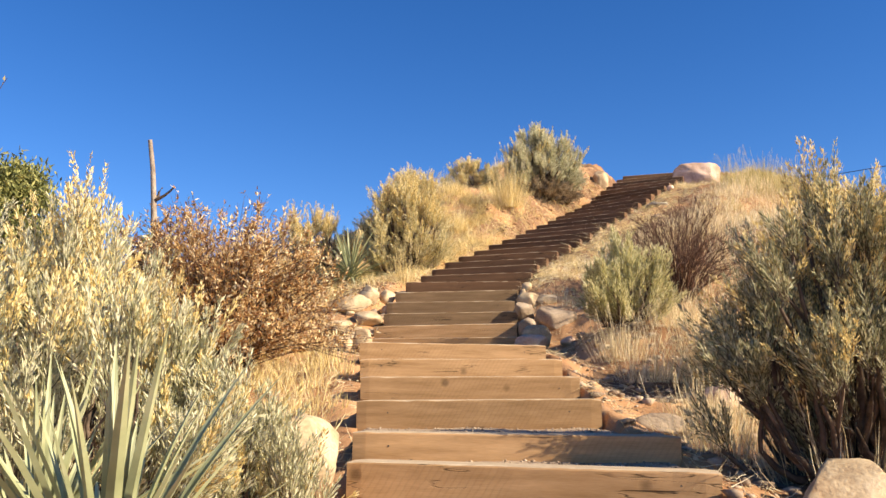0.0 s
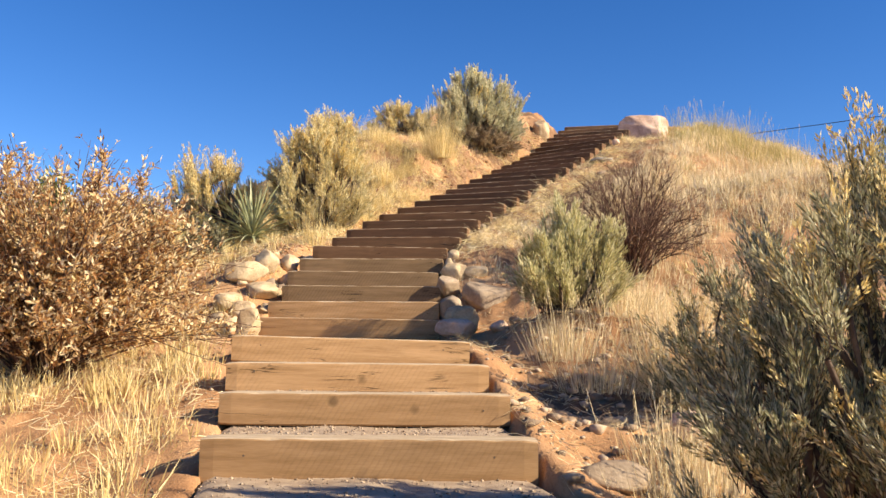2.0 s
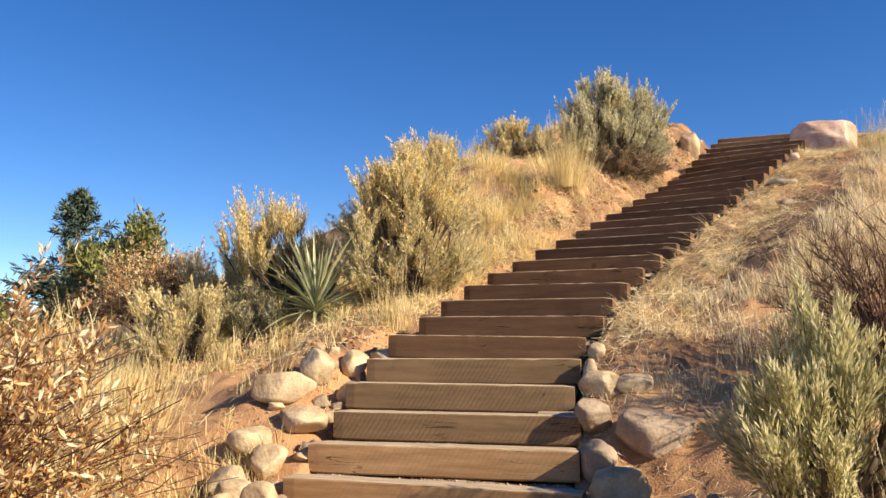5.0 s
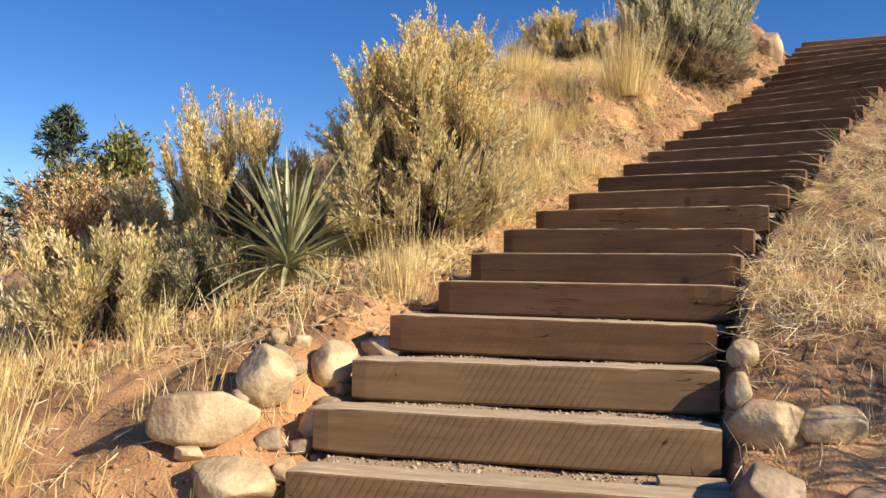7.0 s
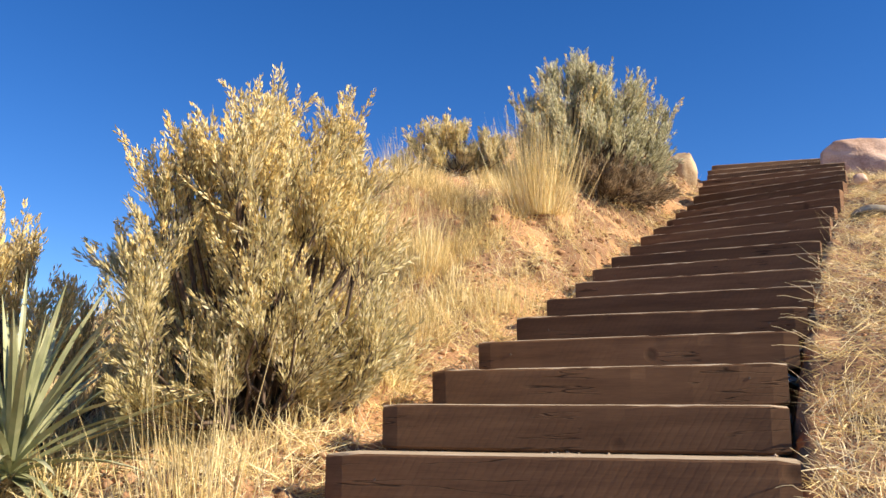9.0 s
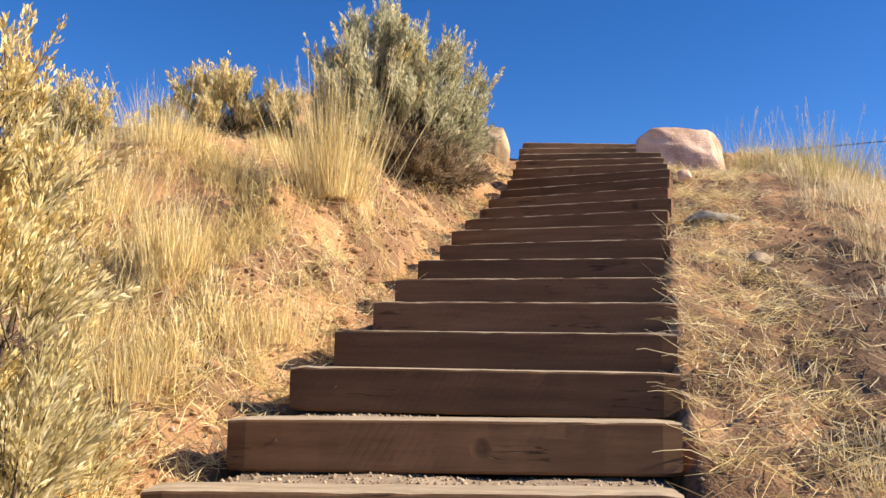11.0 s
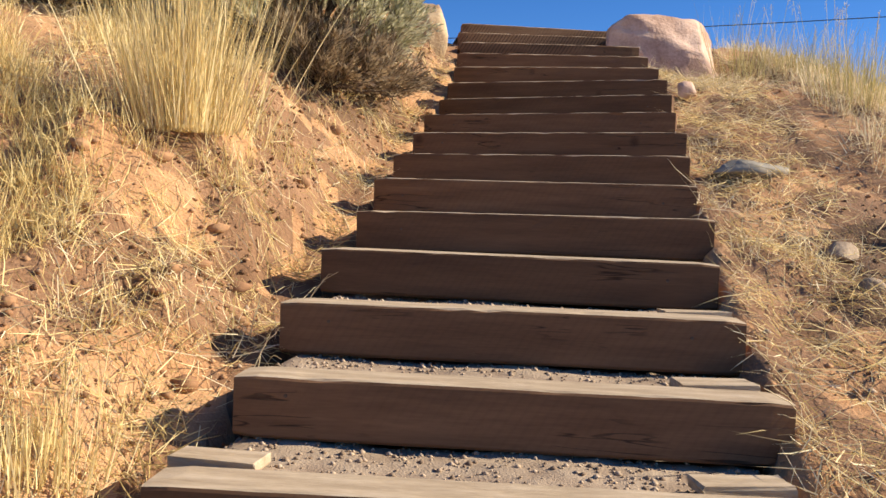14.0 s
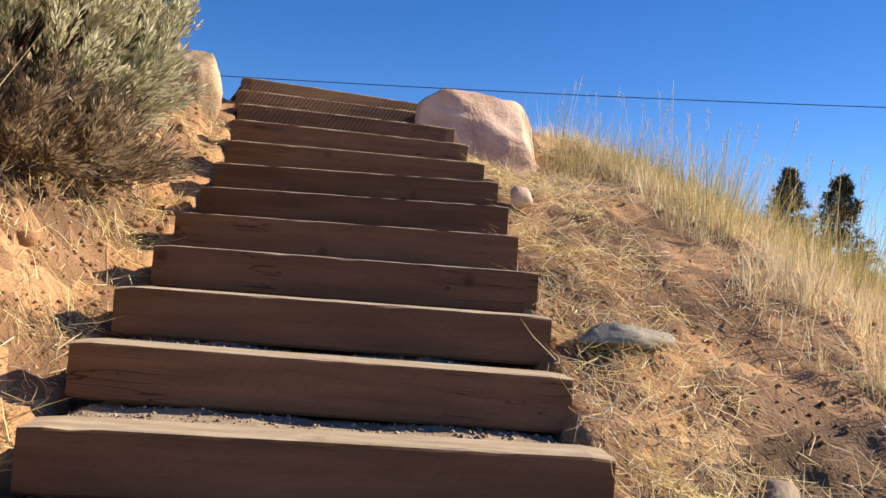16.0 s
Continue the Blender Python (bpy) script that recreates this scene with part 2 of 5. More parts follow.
RISE = [(1, 1.376), (2, 1.505), (3, 1.685), (4, 1.865), (5, 2.03), (6, 2.20), (7, 2.389), (30, 6.69), (34, 7.66)]
_k = np.array(TURNS, float)
_r = np.array(RISE, float)
STEPS = []
for n in range(1, 35):
    cx, cy, yaw, length = (float(np.interp(n, _k[:, 0], _k[:, i])) for i in range(1, 5))
    STEPS.append((cx, cy, float(np.interp(n, _r[:, 0], _r[:, 1])), yaw, length))

# centre line with heights, carried on below the first step and past the last
LINE = np.array([(2.0, -60, 0.2), (1.97, -4.0, 0.25), (1.96, 0.0, 0.36), (1.93, 2.2, 0.83), (1.82, 3.7, 1.16)]
                + [(c[0], c[1] + 0.1, c[2] - 0.02) for c in STEPS] + [(4.5, 25.2, 7.68), (5.6, 28, 7.5), (9, 40, 6.0), (20, 80, 3.0)])


def along(px, py):
    """For points of the plan: how far along the line (in its pieces), how far to its right, the line's height there."""
    px, py = np.asarray(px, float), np.asarray(py, float)
    best = np.full(px.shape, 1e9)
    found = []
    for i in range(len(LINE) - 1):
        a, b = LINE[i], LINE[i + 1]
        ex, ey = b[0] - a[0], b[1] - a[1]
        f = np.clip(((px - a[0]) * ex + (py - a[1]) * ey) / (ex * ex + ey * ey), 0, 1)
        qx, qy = px - a[0] - f * ex, py - a[1] - f * ey
        dist = np.hypot(qx, qy)
        best = np.minimum(best, dist)
        found.append((dist, i + f, np.where(ex * qy - ey * qx > 0, -1.0, 1.0), a[2] + f * (b[2] - a[2])))
    # pieces that lie nearly as near share the answer, the more so far from the line
    soft = 0.004 + 0.055 * np.clip(best - 0.6, 0, 40)
    total, u, s, h = np.zeros(px.shape), np.zeros(px.shape), np.zeros(px.shape), np.zeros(px.shape)
    for dist, uu, ss, hh in found:
        w = np.exp(-np.minimum((dist - best) / soft, 60))
        total, u, s, h = total + w, u + w * uu, s + w * ss, h + w * hh
    return u / total, np.where(s >= 0, best, -best), h / total


def waves(px, py, size, seed):
    """A smooth, cheap unevenness of the ground, about -1 to 1."""
    rng = np.random.RandomState(seed)
    z = np.zeros(np.shape(px))
    for _ in range(9):
        a, p, k = rng.rand() * 6.283, rng.rand() * 6.283, (0.6 + 0.9 * rng.rand()) * 6.283 / size
        z = z + np.sin((px * math.cos(a) + py * math.sin(a)) * k + p)
    return z / 4.0


def smooth(a, b, x):
    t = np.clip((x - a) / (b - a), 0, 1)
    return t * t * (3 - 2 * t)


FIRST = 5          # piece of the line at which the first step stands


def ground(px, py, steps=True):
    """The height of the ground; under the steps it dips."""
    px, py = np.asarray(px, float), np.asarray(py, float)
    u, d, h = along(px, py)
    n = u - FIRST + 1
    left, right = np.clip(-d - 0.9, 0, 60), np.clip(d - 0.9, 0, 60)
    # bank to the left of the upper flight
    up = smooth(16.5, 22.5, n)
    bank = up * (0.5 * smooth(0.12, 0.8, left) + 0.26 * np.clip(left - 0.5, 0, 2.1))
    low = 1 - smooth(9, 17, n)
    fall = low * (-0.10 * (1 - smooth(7.0, 8.5, n)) * smooth(0.2, 0.8, left) - 0.14 * np.clip(left - 0.8, 0, 9)) - up * 0.34 * np.clip(left - 2.9, 0, 14) - (1 - low) * (1 - up) * (0.10 * np.clip(left - 1.2, 0, 9))
    rise = smooth(17, 24, n) * (-0.06 * np.clip(right, 0, 1.6) - 0.32 * np.clip(right - 1.6, 0, 12)) + (1 - smooth(17, 24, n)) * (0.05 * np.clip(right - 0.8, 0, 4) - 0.05 * np.clip(right - 5, 0, 20))
    rise = rise - 0.14 * (1 - smooth(5.5, 8, n)) * smooth(0.0, 0.5, right) - 0.12 * (1 - smooth(6.0, 8.5, n)) * (1 - smooth(0.6, 1.6, left)) * (d < 0)
    z = h - 0.07 + bank + fall + rise + 0.28 * (1 - smooth(-0.6, 0.8, n)) * smooth(0.65, 1.1, -d) * (1 - smooth(1.5, 4.0, left))
    z = z + 0.09 * smooth(8.0, 9.0, n) * (1 - smooth(12.0, 13.2, n)) * smooth(0.0, 0.25, left) * (1 - smooth(0.6, 1.1, left))
    z = z + 0.45 * np.exp(-((px - 2.75) / 0.8) ** 2 - ((py - 10.1) / 0.75) ** 2) * smooth(1.1, 1.6, d)
    z = z - 0.11 * smooth(7.5, 9, n) * smooth(0.7, 0.84, -d) * (1 - smooth(0.95, 1.25, -d))
    z = z - 0.06 * smooth(13.5, 15, n) * (1 - smooth(19, 20.5, n)) * smooth(-0.1, 0.1, d - 0.8) * (1 - smooth(1.5, 2.2, d))
    z = z - 0.20 * np.exp(-((px - 5.3) / 0.75) ** 2 - ((py - 22.1) / 0.6) ** 2)
    # far off, the hill runs out into open land
    r = np.hypot(px - 1.5, py - 12)
    far = -2.0 + 0.8 * waves(px, py, 60, 3) + 26 * smooth(250, 900, r) * (0.6 + 0.4 * waves(px, py, 420, 5))
    w = smooth(13, 34, r)
    z = z * (1 - w) + far * w
    near = 1 - smooth(10, 40, r)
    off = smooth(0.75, 1.4, np.abs(d))
    z = z + near * off * (0.035 * waves(px, py, 1.1, 1) + 0.05 * waves(px, py, 2.9, 2) + 0.014 * waves(px, py, 0.33, 4))
    z = z + near * up * smooth(0.0, 0.3, left) * (1 - smooth(0.8, 1.6, left)) * (0.06 * waves(px, py, 0.55, 8) + 0.03 * waves(px, py, 0.2, 9))
    rough = near * smooth(0.95, 1.15, np.abs(d)) * smooth(0.2, 1.0, n)
    z = z + rough * (0.016 * waves(px, py, 0.24, 51) + 0.010 * waves(px, py, 0.13, 52)) - rough * 0.030 * np.clip(waves(px, py, 0.38, 53), 0, 1) ** 2
    if steps:
        under = (1 - smooth(0.83, 0.90, np.abs(d))) * smooth(0.5, 0.8, n) * (1 - smooth(33.8, 34.0, n))
        z = z - 0.33 * under
    return z


def gz(x, y):
    return float(ground(np.array([x]), np.array([y]))[0])

# ---- making meshes ----


def mesh_from(name, verts, faces, material, smooth_faces=False):
    """A mesh from an array of corners and an array of faces with equally many corners (or a list of faces)."""
    me = bpy.data.meshes.new(name)
    verts = np.asarray(verts, np.float32)
    if isinstance(faces, np.ndarray):
        k = faces.shape[1]
        me.vertices.add(len(verts))
        me.vertices.foreach_set("co", verts.ravel())
        me.loops.add(faces.size)
        me.loops.foreach_set("vertex_index", faces.astype(np.int32).ravel())
        me.polygons.add(len(faces))
        me.polygons.foreach_set("loop_start", np.arange(0, faces.size, k, dtype=np.int32))
        me.update(calc_edges=True)
        me.validate()
    else:
        me.from_pydata([tuple(v) for v in verts], [], faces)
    me.materials.append(material)
    if smooth_faces:
        me.polygons.foreach_set("use_smooth", np.ones(len(me.polygons), bool))
    return me


def thing(name, label, category, x, y, z, group="", turn=0.0):
    ob = new(name)
    ob.empty_display_size = 0.1
    ob.matrix_world = pose(x, y, z, 0, 0, turn)
    return tagged(ob, label, category, group)


def part_mesh(name, me, parent, label="", kind=""):
    ob = new(name, me)
    ob.parent = parent
    if label:
        ob["label"] = label
    if kind:
        ob["kind"] = kind
    return ob


def tubes(paths, radii, sides=5):
    """Tapered tubes along many paths: (n, k, 3) points and (n, k) radii."""
    paths, radii = np.asarray(paths, float), np.asarray(radii, float)
    n, k, _ = paths.shape
    t = np.gradient(paths, axis=1)
    t /= np.linalg.norm(t, axis=2, keepdims=True) + 1e-9
    ref = np.where(np.abs(t[..., 2:3]) > 0.9, np.array([1.0, 0, 0]), np.array([0, 0, 1.0]))
    a = np.cross(t, ref)
    a /= np.linalg.norm(a, axis=2, keepdims=True) + 1e-9
    b = np.cross(t, a)
    ang = np.arange(sides) * 2 * math.pi / sides
    ring = paths[:, :, None, :] + radii[:, :, None, None] * (np.cos(ang)[:, None] * a[:, :, None, :] + np.sin(ang)[:, None] * b[:, :, None, :])
    verts = ring.reshape(-1, 3)
    i = np.arange(n)[:, None, None] * k * sides
    j = np.arange(k - 1)[None, :, None] * sides
    s = np.arange(sides)[None, None, :]
    s2 = (s + 1) % sides
    faces = np.stack([i + j + s, i + j + s2, i + j + sides + s2, i + j + sides + s], -1).reshape(-1, 4)
    return verts, faces


def blades(base, way, length, width, bend, rng, side=None):
    """Tapered grass blades or leaves that bend over: arrays of bases, unit directions, lengths, widths, and bends. Three triangles' worth each."""
    n = len(base)
    length, width, bend = (np.broadcast_to(v, (n,))[:, None] for v in (length, width, bend))
    if side is None:
        side = rng.normal(size=(n, 3))
    side = np.cross(way, side)
    side /= np.linalg.norm(side, axis=1, keepdims=True) + 1e-9
    out = np.cross(side, way)
    p1 = base + way * length * 0.55 + out * bend * length * 0.25
    p2 = base + way * length * 0.95 + out * bend * length * 0.9
    v = np.stack([base - side * width / 2, base + side * width / 2, p1 + side * width * 0.42, p1 - side * width * 0.42, p2], 1).reshape(-1, 3)
    o = np.arange(n)[:, None] * 5
    f = np.concatenate([o + np.array([0, 1, 2]), o + np.array([0, 2, 3]), o + np.array([3, 2, 4])], 0)
    return v, f


def leaf_quads(base, way, length, width, rng):
    """Small pointed leaves: two triangles each, folded at the middle."""
    n = len(base)
    length, width = (np.broadcast_to(v, (n,))[:, None] for v in (length, width))
    side = np.cross(way, rng.normal(size=(n, 3)))
    side /= np.linalg.norm(side, axis=1, keepdims=True) + 1e-9
    mid = base + way * length * 0.5
    up = np.cross(side, way) * width * 0.25
    v = np.stack([base, mid + side * width / 2 + up, base + way * length, mid - side * width / 2 + up], 1).reshape(-1, 3)
    o = np.arange(n)[:, None] * 4
    f = np.concatenate([o + np.array([0, 1, 2]), o + np.array([0, 2, 3])], 0)
    return v, f


def unit(v):
    return v / (np.linalg.norm(v, axis=-1, keepdims=True) + 1e-9)


def curve_between(a, b, sag, k=5):
    """Paths from points a to points b, bowed by the vectors sag: (n, k, 3)."""
    f = np.linspace(0, 1, k)[None, :, None]
    return a[:, None, :] * (1 - f) + b[:, None, :] * f + sag[:, None, :] * (4 * f * (1 - f))


# ---- ground ----
def spaced(lo, a, b, hi, step, grow=1.18):
    mid = list(np.arange(a, b + step / 2, step))
    s, x, right = step, b, []
    while x < hi:
        s *= grow
        x += s
        right.append(x)
    s, x, left = step, a, []
    while x > lo:
        s *= grow
        x -= s
        left.append(x)
    return np.array(left[::-1] + mid + right)


def build_ground():
    xs, ys = spaced(-2500, -2.4, 6.0, 2500, 0.06), spaced(-2500, 4.0, 24.0, 2500, 0.06)
    gx, gy = np.meshgrid(xs, ys)
    z = ground(gx, gy)
    v = np.stack([gx, gy, z], -1).reshape(-1, 3)
    w, hgt = len(xs), len(ys)
    i, j = np.meshgrid(np.arange(w - 1), np.arange(hgt - 1))
    o = (j * w + i).ravel()
    f = np.stack([o, o + 1, o + w + 1, o + w], 1)
    me = mesh_from("ground", v, f, M_SOIL, True)
    me.materials.append(M_HUMUS_SHADE)
    mx, my = gx[:-1, :-1].ravel() + 0.03, gy[:-1, :-1].ravel() + 0.03
    u, d, h = along(mx, my)
    n = u - FIRST + 1
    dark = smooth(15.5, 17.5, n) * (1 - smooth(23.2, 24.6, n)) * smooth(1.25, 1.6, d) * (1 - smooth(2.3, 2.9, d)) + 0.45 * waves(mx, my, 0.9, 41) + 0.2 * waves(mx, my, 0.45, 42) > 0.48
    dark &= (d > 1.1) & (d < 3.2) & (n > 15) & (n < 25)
    # shade under four shrubs, painted into the soil as dark blotches
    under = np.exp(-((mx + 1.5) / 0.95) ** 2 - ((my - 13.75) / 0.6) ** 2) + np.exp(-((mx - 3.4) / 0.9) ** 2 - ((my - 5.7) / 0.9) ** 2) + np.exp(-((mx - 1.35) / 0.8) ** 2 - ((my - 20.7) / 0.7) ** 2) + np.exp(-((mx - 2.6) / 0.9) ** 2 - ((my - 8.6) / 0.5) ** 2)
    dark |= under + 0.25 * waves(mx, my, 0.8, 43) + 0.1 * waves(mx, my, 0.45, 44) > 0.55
    me.materials.append(M_BROWN_SOIL)
    # browner soil: a strip along the bank's foot, patches on both sides
    browner = smooth(19.5, 21.0, n) * smooth(-1.02, -1.12, d) * (1 - smooth(1.5, 1.8, -d)) * (0.6 + 0.5 * waves(mx, my, 0.8, 45) + 0.2 * waves(mx, my, 0.45, 46)) > 0.5
    browner |= (np.abs(d) > 0.85) & (np.abs(d) < 2.8) & (n > 11) & (0.8 * waves(mx, my, 0.7, 48) + 0.3 * waves(mx, my, 0.45, 49) > np.where(d > 0, -0.1, 0.12))
    me.polygons.foreach_set("material_index", np.where(dark, 1, np.where(browner, 2, 0)).astype(np.int32))
    ob = new("ground", me)
    tagged(ob, "reddish-tan dry soil of a hillside with straw litter", "ground", kind="structure")


build_ground()


# ---- timber steps ----
def timber_mesh(length, high, deep, material, seed):
    """A rough-sawn squared timber with rounded, worn arrises; its top front edge at the origin's height."""
    rng = np.random.RandomState(seed)
    k = 25
    c = 0.012
    ring = [(0, -c), (c * 0.3, -c * 0.3), (c, 0), (deep * 0.5, 0.0), (deep - c, 0), (deep, -c), (deep, -high + c), (deep - c, -high), (c, -high), (0, -high + c), (0, -high * 0.66), (0, -high * 0.33)]
    verts = []
    xs = np.linspace(-length / 2, length / 2, k)
    wob = np.cumsum(rng.normal(0, 0.0005, k))
    wob -= np.linspace(wob[0], wob[-1], k)
    warp = rng.normal(0, 0.004)
    for a, x in enumerate(xs):
        end = 0.006 if a in (0, k - 1) else 0.0
        for b, (y, z) in enumerate(ring):
            chip = 0.0
            if b in (0, 1, 2):
                chip = max(0, rng.normal(-0.002, 0.004))
            yy = y + (end if y < deep / 2 else -end) + chip * 0.7 + wob[a] + warp * (x / length) ** 2 * 4 + rng.normal(0, 0.0002)
            zz = z + (-end if z > -high / 2 else end) - chip + wob[a] * 0.6 + rng.normal(0, 0.0002)
            verts.append((x, yy, zz))
    m = len(ring)
    faces = []
    for a in range(k - 1):
        for b in range(m):
            b2 = (b + 1) % m
            faces.append((a * m + b, a * m + b2, (a + 1) * m + b2, (a + 1) * m + b))
    faces.append(tuple(range(m)))
    faces.append(tuple((k - 1) * m + b for b in reversed(range(m))))
    me = mesh_from("timber", verts, faces, material)
    me.materials.append(M_WORN)
    for p in me.polygons:
        if p.index < (k - 1) * m and p.index % m in (1, 2, 3, 4):
            p.material_index = 1
    return me


def nail_mesh():
    bm = bmesh.new()
    bmesh.ops.create_cone(bm, cap_ends=True, segments=8, radius1=0.007, radius2=0.006, depth=0.004, matrix=Matrix.Rotation(radians(90), 4, "X"))
    me = bpy.data.meshes.new("nail")
    bm.to_mesh(me)
    bm.free()
    me.materials.append(M_BARK)
    return me


NAIL = nail_mesh()


def bow(n):
    """Small unevenness from step to step: how far ends differ in height, in degrees, and a shift along the timber."""
    rng = np.random.RandomState(100 + n)
    return rng.normal(0, 0.35), rng.normal(0, 0.02)


for n, (cx, cy, cz, yaw, length) in enumerate(STEPS, 1):
    tilt, shift = bow(n)
    high = 0.20 if n != 3 else 0.24
    # tan timber up to step 8, darker timber above
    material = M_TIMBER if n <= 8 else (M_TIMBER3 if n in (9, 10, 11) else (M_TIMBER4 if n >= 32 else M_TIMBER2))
    label = "tan rough-sawn timber step riser in full sun" if n <= 8 else ("weathered timber step riser with slanting saw marks" if material in (M_TIMBER3, M_TIMBER4) else "dark brown timber step riser, worn top edge")
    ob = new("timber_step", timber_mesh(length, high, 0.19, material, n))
    ob.matrix_world = pose(cx, cy, cz, 0, tilt, yaw) @ pose(shift, 0, 0)
    tagged(ob, label, "step", "timber steps up the hillside")
    for s in (-1, 1):
        if (n + s) % 3:
            nail = part_mesh("nail", NAIL, ob)
            nail.matrix_local = pose(s * (length / 2 - 0.17 - 0.02 * (n % 4)), -0.001, -0.06 - 0.01 * (n % 5))


def corner(n, side):
    cx, cy, cz, yaw, length = STEPS[n - 1]
    a = radians(yaw)
    return Vector((cx + side * length / 2 * math.cos(a), cy + side * length / 2 * math.sin(a), cz))


def tread_patch(n, rows=9, cols=30):
    """Corners of the gravel bed behind step n, as a grid."""
    rng = np.random.RandomState(500 + n)
    l0, r0 = corner(n, -1), corner(n, 1)
    a = radians(STEPS[n - 1][3])
    back = Vector((-math.sin(a), math.cos(a), 0)) * 0.175
    l0, r0 = l0 + back, r0 + back
    if n < len(STEPS):
        l1, r1 = corner(n + 1, -1), corner(n + 1, 1)
        b = radians(STEPS[n][3])
        fwd = Vector((-math.sin(b), math.cos(b), 0)) * 0.05
        l1, r1 = l1 + fwd, r1 + fwd
    else:
        l1, r1 = l0 + back * 7, r0 + back * 7
    z0 = STEPS[n - 1][2]
    wide = -0.008
    v = []
    for i in range(rows):
        f = i / (rows - 1)
        for j in range(cols):
            g = -wide + (1 + 2 * wide) * j / (cols - 1)
            p = (l0 * (1 - f) + l1 * f) * (1 - g) + (r0 * (1 - f) + r1 * f) * g
            lift = 0.016 * smooth(0.2, 0.95, f) + 0.006 * math.sin(3.1 * j / 7 + n) + rng.normal(0, 0.003)
            v.append((p.x, p.y, z0 - 0.042 + lift - (0.03 if j in (0, cols - 1) else 0)))
    return np.array(v), rows, cols


STONE_SHAPES = []
for _s in range(6):
    bm = bmesh.new()
    bmesh.ops.create_icosphere(bm, subdivisions=1, radius=1.0)
    rr = np.random.RandomState(40 + _s)
    sc = (1.0, 0.55 + 0.4 * rr.rand(), 0.4 + 0.3 * rr.rand())
    V = []
    for v in bm.verts:
        q = 1 + rr.normal(0, 0.16)
        V.append((v.co.x * sc[0] * q, v.co.y * sc[1] * q, v.co.z * sc[2] * q))
    STONE_SHAPES.append((np.array(V), np.array([[v.index for v in f.verts] for f in bm.faces])))
    bm.free()
OCTA = (np.array([(1, 0, 0), (-1, 0, 0), (0, .8, 0), (0, -.8, 0), (0, 0, .7), (0, 0, -.6)], float),
        np.array([(0, 2, 4), (2, 1, 4), (1, 3, 4), (3, 0, 4), (2, 0, 5), (1, 2, 5), (3, 1, 5), (0, 3, 5)]))


def pebbles(at, size, rng, shapes):
    """Many small stones in one mesh: places, sizes."""
    vs, fs, o = [], [], 0
    pick = rng.randint(0, len(shapes), len(at))
    for s, (sv, sf) in enumerate(shapes):
        idx = np.where(pick == s)[0]
        if not len(idx):
            continue
        a = rng.rand(len(idx)) * 6.283
        c, si = np.cos(a), np.sin(a)
        p = sv[None] * size[idx][:, None, None] * (0.8 + 0.4 * rng.rand(len(idx), len(sv), 1))
        x = p[..., 0] * c[:, None] - p[..., 1] * si[:, None]
        y = p[..., 0] * si[:, None] + p[..., 1] * c[:, None]
        v = np.stack([x, y, p[..., 2]], -1) + at[idx][:, None, :]
        vs.append(v.reshape(-1, 3))
        fs.append((sf[None] + (np.arange(len(idx)) * len(sv))[:, None, None] + o).reshape(-1, 3))
        o += len(idx) * len(sv)
    return np.concatenate(vs), np.concatenate(fs)


def build_treads():
    rng = np.random.RandomState(7)
    for n in range(1, len(STEPS) + 1):
        v, rows, cols = tread_patch(n)
        i, j = np.meshgrid(np.arange(cols - 1), np.arange(rows - 1))
        o = (j * cols + i).ravel()
        f = np.stack([o, o + 1, o + cols + 1, o + cols], 1)
        # a skirt makes the bed a solid layer
        me = mesh_from("gravel_tread", np.concatenate([v, v - np.array([0, 0, 0.2])]), np.concatenate([f, np.stack([o, o + cols, o + cols + 1, o + 1], 1) + len(v)]), M_SAND if n == 6 else M_TREAD, True)
        ob = new("gravel_tread", me)
        tagged(ob, "packed pale gravel tread behind a timber step" if n != 6 else "sandy landing with loose gravel between timber steps", "gravel tread", kind="structure")
        # loose stones
        many = 520 if n != 6 else 1100
        u, w = rng.rand(many) * (cols - 1), rng.rand(many) ** 0.8 * (rows - 1)
        u0, w0 = np.clip(u.astype(int), 0, cols - 2), np.clip(w.astype(int), 0, rows - 2)
        fu, fw = (u - u0)[:, None], (w - w0)[:, None]
        at = (v[w0 * cols + u0] * (1 - fu) + v[w0 * cols + u0 + 1] * fu) * (1 - fw) + (v[(w0 + 1) * cols + u0] * (1 - fu) + v[(w0 + 1) * cols + u0 + 1] * fu) * fw
        size = 0.005 + 0.011 * rng.rand(many) ** 3
        pv, pf = pebbles(at + np.array([0, 0, 0.002]), size, rng, [OCTA])
        st = new("loose_gravel", mesh_from("loose_gravel", pv, pf, M_PEBBLE))
        tagged(st, "loose pale gravel lying on a step tread", "gravel", kind="stuff")


build_treads()


